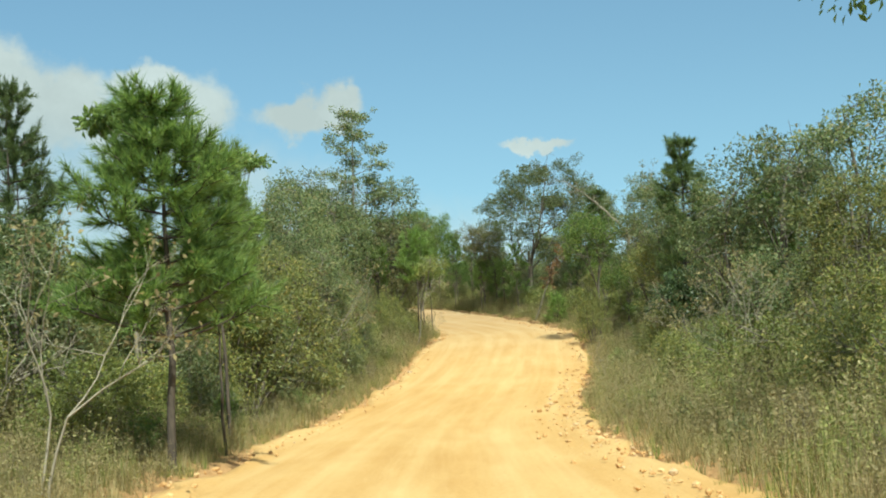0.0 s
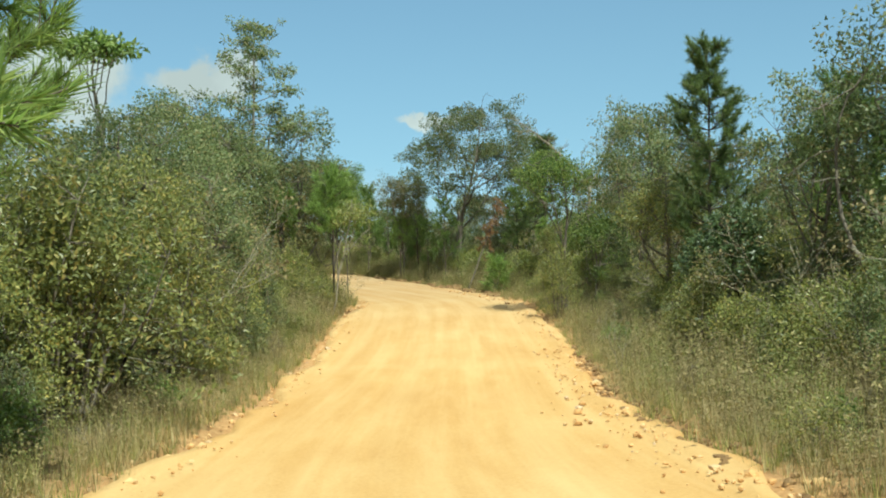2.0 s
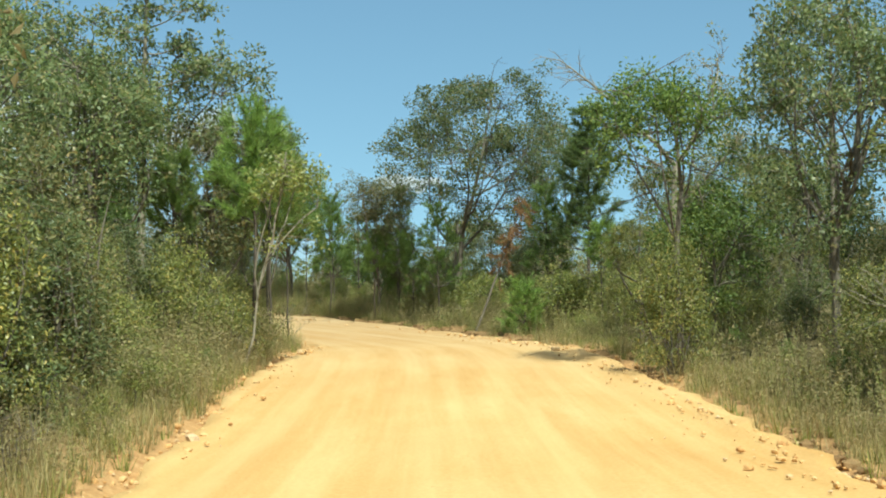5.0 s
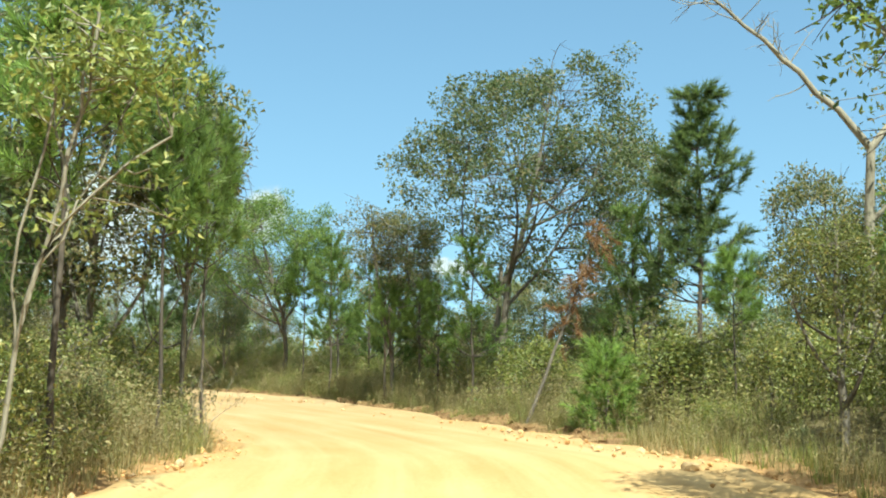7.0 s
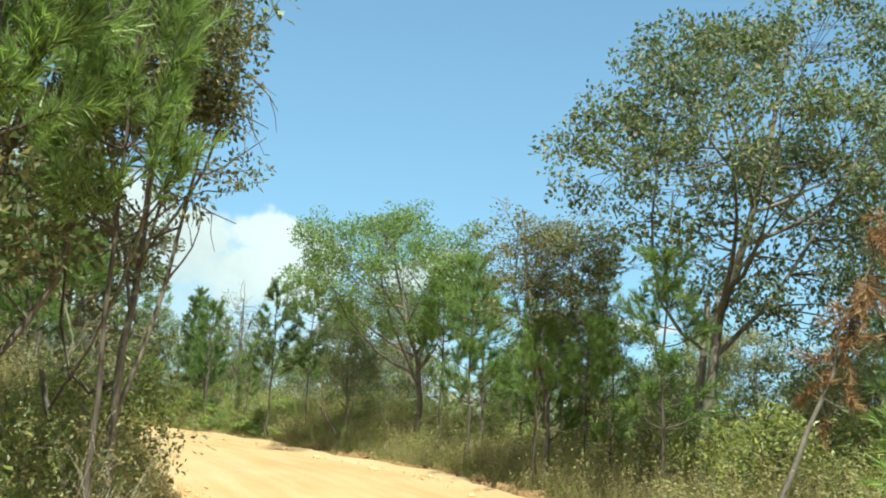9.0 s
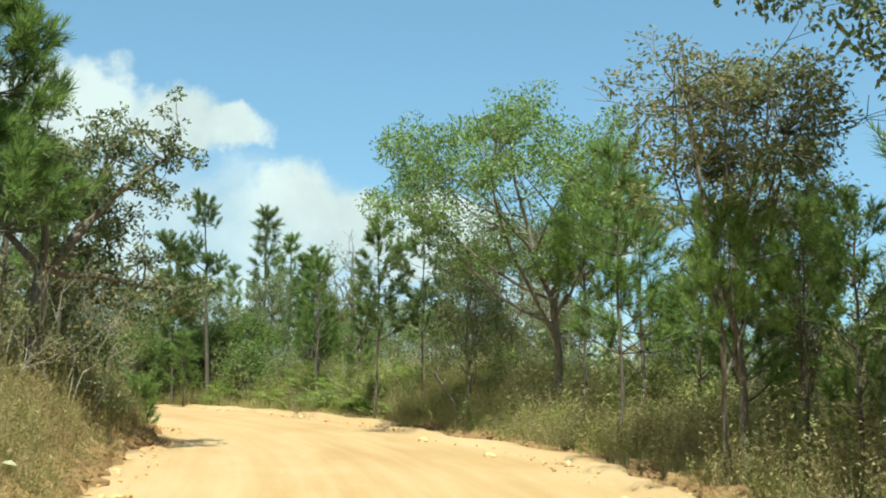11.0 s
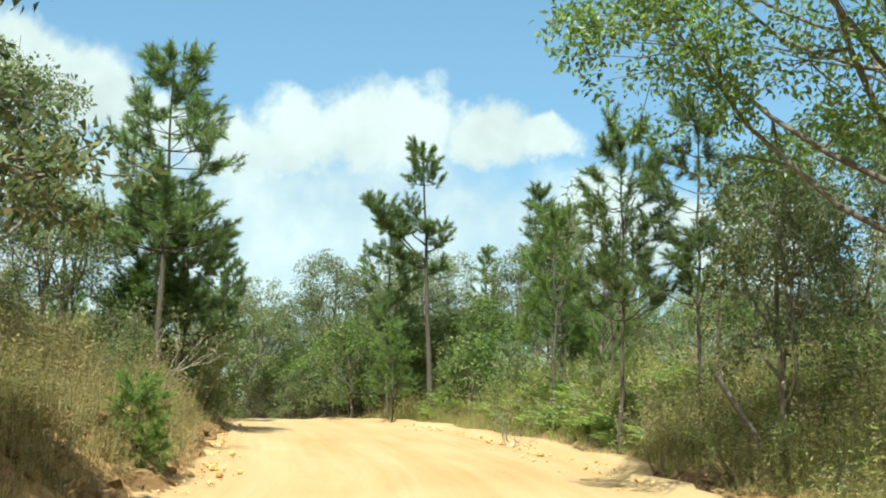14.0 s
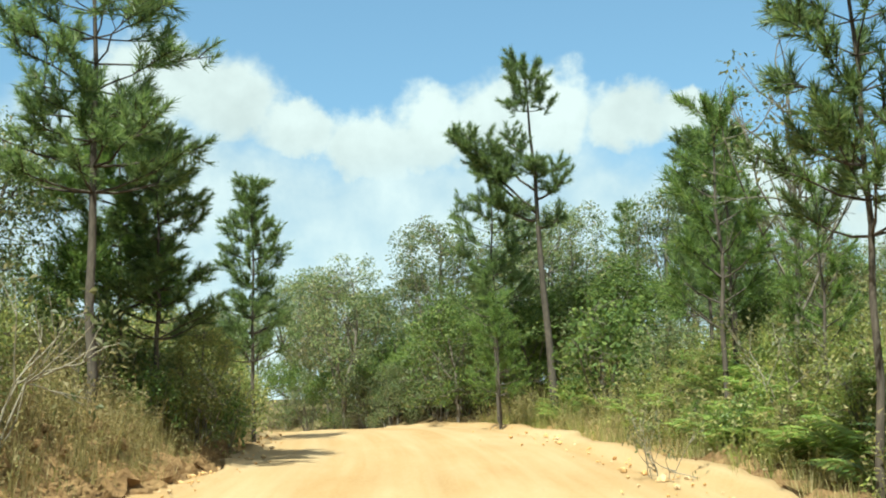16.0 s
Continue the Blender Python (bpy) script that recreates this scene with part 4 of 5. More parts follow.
plant("oak_b", -5.8, 41.0, 4.8, 0)
plant("oak", -4.9, 45.2, 5.4, 90)
plant("oak_b", -6.4, 50.5, 6.2, 200)
plant("oak", -7.9, 65.9, 9.3, 150)
plant("oak_b", -5.4, 61.0, 7.0, 280)
plant("brown_tree", -3.2, 68.5, 7.6, 120, 1.0)
plant("oak", -4.0, 69.5, 9.7, 20)
plant("green_tree", -5.4, 30.5, 3.6, 10)
plant("green_tree", -5.7, 37.7, 5.4, 70, 0.95)
plant("dark_tree", -5.6, 35.0, 3.4, 200)
plant("bright_pine", -1.45, 59.2, 5.7, 0, 0.95)
plant("shrub", -2.0, 58.4, 1.7, 20)
plant("shrub", -2.1, 60.0, 1.8, 120)
plant("thicket_bush_c", -3.2, 58.8, 2.9, 220, 0.9)
plant("bright_pine", -0.8, 66.4, 5.4, 80, 0.68)
plant("bare_shrub", -0.75, 66.0, 1.5, 30, 0.8)
plant("bare_shrub_b", -1.2, 66.9, 1.7, 150, 0.8)
plant("bright_pine", -1.3, 65.0, 5.8, 200, 0.78)
plant("bright_pine", -3.6, 62.0, 4.6, 300, 0.8)
plant("tall_pine_b", -12.5, 34.0, 7.5, 60)

# the tall slim tree with separate clumps
def tiered_tree(seed, H, reach):
    """A slim pale stem with few rising limbs, each holding flat tiers of leaves."""
    rng = np.random.RandomState(seed)
    ob = thing("tall_tree", "tall slim tree with separate flat leaf tiers above the thicket", "tree")
    stem = bend_path(rng, (0, 0, -0.25), (0.2, 0.1, H), 0.13, 0.02, 12, 0.02)
    paths, nodes = [stem], []
    for k in range(15):
        f = 0.56 + 0.44 * (k + 0.3) / 15
        p, r = point_on(stem, f)
        a = k * 2.4 + rng.uniform(-0.3, 0.3)
        R = reach * (1.05 - 0.75 * (f - 0.56) / 0.44) * rng.uniform(0.7, 1.1)
        e = p + [math.cos(a) * R, math.sin(a) * R, 0.35 * R]
        limb = bend_path(rng, p, e, r * 0.5, 0.014, 6, 0.06, 0.10)
        paths.append(limb)
        for _ in range(13):
            q = point_on(limb, rng.uniform(0.55, 1.0))[0]
            t = q + rng.normal(size=3) * [0.42, 0.42, 0.14] + [0, 0, 0.12]
            paths.append(bend_path(rng, q, t, 0.011, 0.006, 3, 0.1))
            nodes.append(t)
    nodes += [stem[-1][0] + rng.normal(size=3) * [0.25, 0.25, 0.15] for _ in range(6)]
    part("trunk", mesh_of("trunk", *joined([tubes(paths[:1], 8), tubes(paths[1:], 4)]), M["bark_white"], True), ob)
    part("crown", mesh_of("crown", *leaves(rng, nodes, 0.26, 30, 0.15, 0.085, 0.1, 0.8, True), M["oak"]), ob)
    return ob


tiered_tree(61, 12.5, 2.5).matrix_basis = pose(-5.2, 68.0, gz(-5.2, 68.0))
# pale sapling on the inside of the bend
pole = broadleaf(62, 4.9, 0.42, 0.95, 1.02, 0.40, 5, 62, 26, 0.28, (0.10, 0.05), mat="yellow", bark="bark_white", trunk=0.034, lean=(0.9, 0.1), label="pale slim sapling with sparse yellow-green leaves", name="sapling", category="sapling")
pole.matrix_basis = pose(-1.55, 57.4, gz(-1.55, 57.4))

# -- along the first straight, right of it
plant("green_tree", 9.2, 19.5, 4.4, 0, 1.1)
plant("oak_b", 9.9, 33.5, 6.9, 45)
plant("oak_b", 12.6, 35.1, 8.2, 170)
plant("oak", 8.6, 35.3, 5.8, 60, 0.85)
plant("green_tree", 8.9, 24.5, 5.0, 100)
plant("deep_tree", 8.4, 39.6, 3.5, 40, 1.0)
plant("bare_shrub", 5.0, 37.9, 1.6, 80, 0.9)
plant("thicket_bush_c", 6.9, 54.7, 2.8, 60, 0.9)
plant("thicket_bush_c", 6.9, 37.9, 2.5, 140, 0.9)
plant("dense_pine", 9.3, 44.4, 8.2, 30)
plant("young_pine", 11.5, 40.2, 6.2, 80)
plant("green_tree", 8.7, 46.6, 5.2, 10)
plant("oak", 9.8, 53.9, 7.5, 100, 0.85)

plant("oak", 12.2, 59.0, 8.0, 210)
plant("brown_tree", 11.8, 49.5, 6.4, 300)
plant("green_tree", 8.6, 63.0, 3.8, 0)
plant("dark_tree", 9.4, 59.5, 4.2, 90)
# crown of broad dark leaves hanging over the verge
over = broadleaf(68, 6.4, 0.50, 1.9, 1.0, 0.54, 9, 120, 62, 0.42, (0.098, 0.05), mat="dark", bark="bark_grey", trunk=0.07, offset=(-0.35, 0.2), bare=20, label="roadside tree with a dense dark crown hanging over the verge", name="broadleaf_tree")
over.matrix_basis = pose(7.5, 56.2, gz(7.5, 56.2))
# tall tree whose high crown reaches over the start of the track
high = broadleaf(69, 7.3, 0.66, 2.3, 1.0, 0.64, 8, 60, 60, 0.42, (0.16, 0.075), mat="green", bark="bark_grey", trunk=0.10, offset=(-0.7, 0), label="roadside tree with a high crown of feathery green leaves", name="broadleaf_tree")
high.matrix_basis = pose(7.3, 14.2, gz(7.3, 14.2))
# half-dead tree with a long bare limb
def dead_tree():
    """A pale half-dead tree: one long bare limb thrown far out, one still in leaf."""
    rng = np.random.RandomState(63)
    ob = thing("dead_tree", "half-dead pale tree with one long bare limb", "tree")
    stem = bend_path(rng, (0, 0, -0.25), (-0.1, 0, 4.5), 0.13, 0.08, 8, 0.02)
    head = stem[-1][0]
    paths, nodes = [stem], []
    bare = bend_path(rng, head, (-3.6, 0.1, 7.7), 0.075, 0.014, 12, 0.02, -0.12)
    green = bend_path(rng, head, (1.5, 0.6, 7.9), 0.075, 0.02, 8, 0.06, -0.05)
    low = bend_path(rng, point_on(stem, 0.72)[0], (1.9, -0.6, 5.4), 0.05, 0.014, 7, 0.1)
    paths += [bare, green, low]
    for _ in range(30):
        q = point_on(bare, rng.uniform(0.3, 1.0))[0]
        w = unit(rng.normal(size=3) * [0.8, 0.6, 0.5] + [-0.6, 0, 0.5])
        twig = bend_path(rng, q, q + w * rng.uniform(0.35, 0.95), 0.013, 0.005, 5, 0.15)
        paths.append(twig)
        for t in (0.5, 0.8):
            r = point_on(twig, t)[0]
            paths.append(bend_path(rng, r, r + unit(w + rng.normal(size=3) * 0.7) * 0.3, 0.006, 0.003, 3, 0.1))
    for limb in (green, low):
        for _ in range(46):
            q = point_on(limb, rng.uniform(0.2, 1.0))[0]
            e = q + rng.normal(size=3) * [0.6, 0.6, 0.5]
            paths.append(bend_path(rng, q, e, 0.014, 0.005, 4, 0.15))
            nodes.append(e)
    thick, thin = [q for q in paths if q[0][1] > 0.03], [q for q in paths if q[0][1] <= 0.03]
    part("trunk", mesh_of("trunk", *joined([tubes(thick, 8), tubes(thin, 4)]), M["bark_white"], True), ob)
    part("crown", mesh_of("crown", *leaves(rng, nodes, 0.26, 22, 0.12, 0.06, 0.15, 0.5, True), M["brown"]), ob)
    return ob


dead_tree().matrix_basis = pose(10.8, 66.3, gz(10.8, 66.3))

# -- the bend
plant("bright_pine", 9.1, 69.2, 3.2, 200)
plant("pine_sapling", 6.7, 69.9, 1.9, 0, 1.1)
plant("dense_pine", 9.9, 73.9, 7.6, 250, 1.15)
plant("shrub_c", 8.3, 70.2, 2.0, 0, 1.2)
plant("young_pine_b", 8.6, 75.5, 5.0, 20)
plant("brown_tree", 12.6, 73.0, 6.0, 20)
plant("oak_b", 14.5, 70.5, 6.2, 20)


def leaning_pine():
    """A thin dying pine that leans over, its needles rust red."""
    rng = np.random.RandomState(64)
    ob = thing("leaning_pine", "dying thin pine leaning over the road edge, needles rust red", "pine tree")
    stem = bend_path(rng, (0, 0, -0.2), (1.85, 0.3, 4.6), 0.052, 0.018, 8, 0.01)
    paths, tips, dirs = [stem], [], []
    for k in range(46):
        p, r = point_on(stem, rng.uniform(0.5, 1.0))
        v = unit(rng.normal(size=3) + [0.1, 0, -0.35])
        e = p + v * rng.uniform(0.25, 0.75)
        paths.append(bend_path(rng, p, e, 0.013, 0.006, 4, 0.1))
        tips.append(e)
        dirs.append(unit(v + [0, 0, -0.6]))
    part("trunk", mesh_of("trunk", *tubes(paths, 6), M["bark_grey"], True), ob)
    part("crown", mesh_of("crown", *needles(rng, tips, np.array(dirs), 40, 0.22, 0.010), M["red"]), ob)
    return ob


leaning_pine().matrix_basis = pose(5.5, 73.5, gz(5.5, 73.5))

# the great spreading tree on the outside of the bend
big = broadleaf(65, 11.4, 0.34, 4.4, 1.0, 0.24, 17, 300, 100, 0.46, (0.115, 0.068), mat="oak", bark="bark_grey", trunk=0.14, bare=24, lean=(1.0, 0), stems=2, up=0.4, shape=0.3, label="large spreading tree with grey-green open crown and pale limbs", name="spreading_tree")
big.matrix_basis = pose(5.9, 81.4, gz(5.9, 81.4))
plant("oak", 11.0, 84.0, 9.5, 100, 0.9)
plant("far_pine", 3.3, 90.0, 5.6, 90)
plant("near_tree", 2.8, 84.7, 7.2, 250, 1.1)
plant("bright_pine", 2.6, 83.6, 4.0, 60, 0.7)
plant("young_pine_b", 0.7, 88.9, 6.0, 30, 0.85)
plant("young_pine_b", 4.9, 79.3, 5.0, 60)
plant("bright_pine", 3.7, 83.8, 3.9, 30, 0.9)
plant("slim_pine", 4.2, 82.0, 3.7, 130)
plant("slim_pine", 2.9, 85.6, 4.1, 230)
plant("brown_tree", 3.9, 87.6, 5.2, 40, 0.9)
plant("dark_tree", 2.2, 95.2, 4.2, 70, 0.9)
plant("slim_pine", 2.1, 90.4, 4.8, 310)
plant("young_pine_b", 0.9, 92.1, 5.6, 10)
plant("bright_pine", -0.5, 93.6, 5.4, 250, 0.9)
plant("far_pine", 4.5, 94.0, 6.5, 70)

# the bright green tree further on
fresh = broadleaf(66, 8.1, 0.36, 4.3, 1.0, 0.36, 16, 270, 112, 0.44, (0.10, 0.05), mat="green", bark="bark_grey", trunk=0.11, lean=(-0.3, 0.2), offset=(-0.8, -0.2), bare=26, up=0.5, shape=0.45, label="broad tree with fresh bright green leaves and grey limbs", name="spreading_tree")
fresh.matrix_basis = pose(-1.3, 95.2, gz(-1.3, 95.2))

# -- second straight, right of it
plant("tall_pine_b", -7.7, 101.2, 6.1, 0, 1.0)
plant("tall_pine_b", -6.1, 100.9, 6.0, 140)
plant("oak_b", -4.1, 98.0, 4.7, 40, 0.8)
plant("oak", -4.6, 106.5, 6.2, 15)
plant("bare_shrub", -2.2, 104.0, 3.6, 115)
plant("bare_shrub", -2.8, 99.6, 2.7, 15)
plant("bare_shrub_b", -1.8, 98.4, 2.6, 200)
plant("brown_tree", -6.6, 109.4, 6.0, 215)
plant("brown_tree", -3.4, 110.5, 6.6, 65)
plant("dense_pine", -15.0, 114.6, 5.4, 200, 1.0)
plant("slim_pine", -9.9, 106.6, 3.4, 30)
plant("slim_pine", -12.5, 109.3, 5.5, 60)
plant("slim_pine", -13.2, 111.6, 5.0, 160)
pale = broadleaf(71, 5.6, 0.30, 1.8, 1.0, 0.36, 10, 40, 14, 0.34, (0.10, 0.055), mat="brown", bark="bark_grey", trunk=0.06, bare=46, label="nearly bare grey-limbed tree behind the pines", name="bare_tree")
pale.matrix_basis = pose(-11.2, 109.4, gz(-11.2, 109.4))
plant("far_pine", -15.8, 118.0, 6.2, 0)
plant("far_pine", -31.2, 149.7, 14.5, 0)
plant("far_pine", -28.5, 148.0, 12.0, 100)
plant("bare_shrub_b", -11.1, 103.9, 2.0, 0, 0.6)
plant("young_pine_b", -20.4, 114.2, 3.7, 0, 1.15)
plant("lone_pine", -20.5, 117.0, 9.6, 30)
plant("oak", -22.8, 121.0, 5.9, 30)
plant("oak_b", -19.3, 121.5, 5.6, 130)
plant("oak_b", -30.7, 126.0, 7.4, 0)
plant("oak_b", -27.0, 126.5, 6.6, 60)
plant("far_pine", -26.6, 133.2, 7.5, 60)
plant("oak", -34.5, 124.5, 7.4, 220)
plant("dark_tree", -25.5, 119.5, 4.6, 20)
plant("brown_tree", -16.5, 122.0, 5.0, 20)
plant("thicket_bush", -34.0, 125.0, 2.9, 20, 1.2)
plant("dark_tree", -36.6, 126.2, 3.2, 70, 1.2)
plant("thicket_bush", -39.2, 127.6, 3.0, 130, 1.2)
plant("thicket_bush", -31.4, 123.6, 2.6, 200, 1.2)
plant("dark_tree", -42.0, 129.0, 3.4, 200, 1.2)

# -- second straight, left of it
def crooked_oak():
    """An old oak: thick twisted limbs thrown to one side, each ending in its own ragged clumps."""
    rng = np.random.RandomState(67)
    ob = thing("crooked_oak", "old crooked oak with dark twisted limbs and ragged clumps", "tree")
    aside, back = np.array([0.76, 0.65, 0.0]), np.array([-0.65, 0.76, 0.0])
    up = np.array([0, 0, 1.0])
    stem = bend_path(rng, (0, 0, -0.25), up * 2.3 + aside * 0.15, 0.19, 0.15, 6, 0.03)
    head = stem[-1][0]
    paths, nodes = [stem], []
    # limbs: aside, back, height at the end, thickness
    for u, w, z, r in ((1.3, 0.2, 4.9, 0.10), (2.5, -0.2, 4.7, 0.09), (0.2, 0.6, 4.6, 0.08), (2.6, 0.3, 2.0, 0.085), (-1.3, 0.3, 4.2, 0.08), (1.6, 1.4, 2.9, 0.06), (-0.7, -0.9, 4.9, 0.06)):
        limb = bend_path(rng, head + up * rng.uniform(-0.35, 0.1), aside * u + back * w + up * z, r, 0.028, 9, 0.13, -0.06)
        paths.append(limb)
        for t in (0.55, 0.68, 0.8, 0.9, 1.0):
            for _ in range(3):
                q = point_on(limb, t)[0]
                e = q + rng.normal(size=3) * [0.42, 0.42, 0.34] + up * 0.12
                paths.append(bend_path(rng, q, e, 0.024, 0.009, 5, 0.2))
                nodes.append(e)
                for _ in range(2):
                    f = e + rng.normal(size=3) * 0.26
                    paths.append(bend_path(rng, e, f, 0.010, 0.005, 3, 0.15))
                    nodes.append(f)
    thick, thin = [q for q in paths if q[0][1] > 0.035], [q for q in paths if q[0][1] <= 0.035]
    part("trunk", mesh_of("trunk", *joined([tubes(thick, 8), tubes(thin, 4)]), M["bark_grey"], True), ob)
    part("crown", mesh_of("crown", *leaves(rng, nodes, 0.20 * rng.uniform(0.7, 1.3, len(nodes)), 38, 0.10, 0.062, 0.15, 0.5, True), M["oak"]), ob)
    return ob


crooked_oak().matrix_basis = pose(-9.7, 86.0, gz(-9.7, 86.0))
plant("bare_shrub", -8.9, 85.7, 2.6, 0)
plant("bare_shrub_b", -9.9, 84.8, 2.2, 50)
plant("bare_shrub_b", -8.3, 83.0, 2.2, 150)
plant("shrub_b", -9.4, 84.0, 2.2, 10, 1.0)
plant("bare_shrub", -8.4, 85.2, 2.3, 60)
plant("bare_shrub", -8.0, 84.2, 2.6, 200)
plant("shrub_b", -9.0, 86.9, 2.3, 100)
plant("bare_shrub_b", -10.4, 85.4, 2.2, 30)
plant("bare_shrub_b", -14.8, 97.0, 2.6, 120, 0.8)
plant("tall_pine_b", -22.3, 117.0, 7.2, 160)
plant("pine_sapling", -10.95, 92.6, 1.2, 30, 1.2)
plant("shrub_f", -20.4, 105.2, 1.25, 40, 0.9)
plant("tall_pine", -18.3, 100.8, 7.9, 10, 1.05)
plant("oak_b", -15.6, 93.8, 5.4, 0)
plant("young_pine_b", -13.2, 90.3, 5.8, 240)
plant("young_pine", -20.6, 103.0, 5.4, 40)
plant("dense_pine", -19.5, 103.0, 5.0, 300, 1.25)
plant("green_tree", -19.9, 104.3, 2.6, 60, 0.9)
plant("dense_pine", -22.8, 108.3, 5.8, 40, 1.0)
plant("shrub_b", -21.7, 104.4, 1.8, 0)
plant("oak_b", -21.5, 101.0, 4.9, 70)
plant("oak", -20.5, 95.5, 6.4, 10)
plant("dark_tree", -20.6, 102.6, 3.4, 130)
plant("oak_b", -20.2, 99.2, 4.3, 330)
plant("slender_tree", -9.2, 79.6, 7.4, 0)
plant("young_pine", -9.1, 83.5, 7.0, 0, 0.9)
plant("bare_shrub_b", -6.8, 79.2, 2.2, 0)
plant("young_pine", -8.0, 80.6, 3.8, 140)
plant("tall_pine_b", -15.0, 84.0, 7.8, 0)
plant("oak", -16.0, 88.0, 6.2, 0)


# ---- thickets: bushes and trees in rows back from the road ----
def along(side, y0, y1):
    """Places on the road's middle line whose y lies in the stretch."""
    return [i for i in range(len(MID)) if y0 <= MID[i, 1] <= y1]


def out_from(i, side, d):
    h = (HL if side > 0 else HR)[i]
    return MID[i, 0] - TAN[i, 1] * side * (h + d), MID[i, 1] + TAN[i, 0] * side * (h + d)


def clear(x, y, d):
    """Whether a place is at least d metres outside the road's edge."""
    i, off, _ = road_frame(x, y)
    return abs(off[0]) >= half(i, off)[0] + d


GLADES = [(-5.3, 14.8, 1.7), (-4.4, 12.3, 1.3), (-5.9, 16.6, 1.3), (-3.9, 10.6, 1.0), (-10.0, 91.0, 1.5), (-8.6, 84.6, 1.8), (5.9, 71.6, 1.7), (6.9, 68.6, 1.5)]      # left open: x, y, radius


def thicket(seed, side, y0, y1, d0, d1, step, kinds, h0, h1, wide=1.0):
    rng = random.Random(seed)
    idx = along(side, y0, y1)
    length = len(idx) * 0.5
    for k in range(int(length / step)):
        i = idx[min(len(idx) - 1, int((k + rng.random()) * step / 0.5))]
        x, y = out_from(i, side, rng.uniform(d0, d1))
        if clear(x, y, d0 * 0.8) and all(math.hypot(x - a, y - b) > r for a, b, r in GLADES):
            plant(rng.choice(kinds), x, y, rng.uniform(h0, h1), rng.uniform(0, 360), wide * rng.uniform(0.85, 1.2))


LOW = ["shrub", "shrub_e", "shrub_c", "shrub_f", "shrub_b", "shrub_e", "bare_shrub_b"]
MIXED = ["shrub", "shrub_b", "shrub_b", "shrub_c", "shrub"]
BUSH = ["thicket_bush", "thicket_bush_b", "thicket_bush_c", "thicket_bush", "thicket_bush_c"]
FAR = ["far_bush", "far_bush_b", "far_bush_c", "far_bush", "far_bush_c"]
WOOD = ["oak", "oak_b", "brown_tree", "green_tree", "oak_b", "young_pine_b"]
# first straight
thicket(1, 1, 8, 58, 0.8, 1.7, 1.6, LOW, 0.45, 0.95)
thicket(2, 1, 8, 60, 1.8, 3.1, 0.95, MIXED, 1.1, 1.9)
thicket(3, 1, 10, 62, 3.0, 6.0, 2.1, BUSH, 2.0, 3.0, 1.15)
thicket(4, 1, 14, 66, 7, 15, 4.4, WOOD, 3.8, 5.4)
thicket(5, -1, 8, 62, 0.8, 2.4, 1.5, LOW, 0.4, 0.8)
thicket(6, -1, 8, 66, 2.6, 4.2, 1.0, MIXED, 1.0, 1.9)
thicket(7, -1, 17, 66, 4.6, 7.5, 1.15, BUSH, 2.2, 3.4, 1.15)
thicket(8, -1, 12, 70, 8, 15, 3.8, WOOD, 4.0, 6.0)
# the bend
thicket(9, 1, 59, 76, 0.9, 4, 1.2, MIXED, 0.9, 2.0)
thicket(10, -1, 62, 80, 0.9, 1.8, 1.3, LOW, 0.5, 1.0)
thicket(11, -1, 64, 84, 2.0, 4.5, 1.2, MIXED, 1.0, 2.2)
thicket(12, -1, 66, 92, 5.5, 13, 1.35, FAR, 2.6, 4.2, 1.1)
thicket(22, -1, 70, 96, 9, 22, 3.2, WOOD, 4.0, 6.0)
# second straight
thicket(13, 1, 74, 104, 1.2, 2.4, 2.2, ["shrub_e", "bare_shrub_b", "shrub_e"], 0.4, 0.8)
thicket(14, 1, 72, 112, 3.0, 6.5, 1.5, ["shrub_e", "shrub_b", "shrub", "bare_shrub_b", "shrub_c"], 1.0, 1.9)
thicket(15, 1, 74, 118, 7, 16, 1.3, FAR + ["dark_tree"], 2.4, 4.2)
thicket(16, -1, 80, 112, 0.9, 2.0, 1.6, LOW, 0.4, 0.9)
thicket(17, -1, 82, 114, 1.6, 5.0, 1.0, ["shrub_c", "shrub_f", "shrub_f", "shrub", "shrub_c"], 0.7, 1.3)
thicket(18, -1, 92, 118, 5, 14, 1.1, ["far_bush", "dark_tree", "far_bush_b"], 1.8, 3.4)
thicket(19, -1, 108, 124, 1.0, 9, 0.9, ["far_bush", "dark_tree", "far_bush", "shrub_d"], 1.8, 3.4)
thicket(20, 1, 106, 124, 1.0, 7, 1.0, FAR + MIXED, 1.6, 3.2)
thicket(21, -1, 112, 130, 8, 25, 2.4, WOOD, 4.5, 6.5)
thicket(24, -1, 113, 136, 0.9, 5, 0.6, ["far_bush", "dark_tree", "dark_tree", "far_bush"], 2.4, 3.8, 1.2)
thicket(25, 1, 114, 134, 0.9, 4, 0.9, FAR, 2.4, 3.6, 1.1)
thicket(27, -1, 72, 92, 2.2, 5.0, 1.0, MIXED, 1.2, 2.2)
thicket(28, 1, 98, 109, 0.9, 4.5, 0.7, ["shrub", "shrub_b", "shrub_c", "shrub_e"], 0.9, 1.8)
thicket(29, 1, 105, 120, 0.4, 1.8, 0.55, ["shrub", "shrub_b", "shrub_d", "shrub"], 1.1, 1.9, 1.1)
thicket(26, 1, 25, 56, 2.1, 3.6, 1.5, ["thicket_bush", "thicket_bush_b", "thicket_bush_c"], 2.0, 3.3, 0.95)
thicket(41, 1, 14, 56, 2.4, 4.5, 4.5, ["bare_shrub", "bare_shrub", "bare_shrub_b"], 2.0, 3.6)
thicket(42, -1, 14, 66, 3.0, 6.0, 4.0, ["bare_shrub", "bare_shrub", "bare_shrub_b"], 1.8, 3.4)
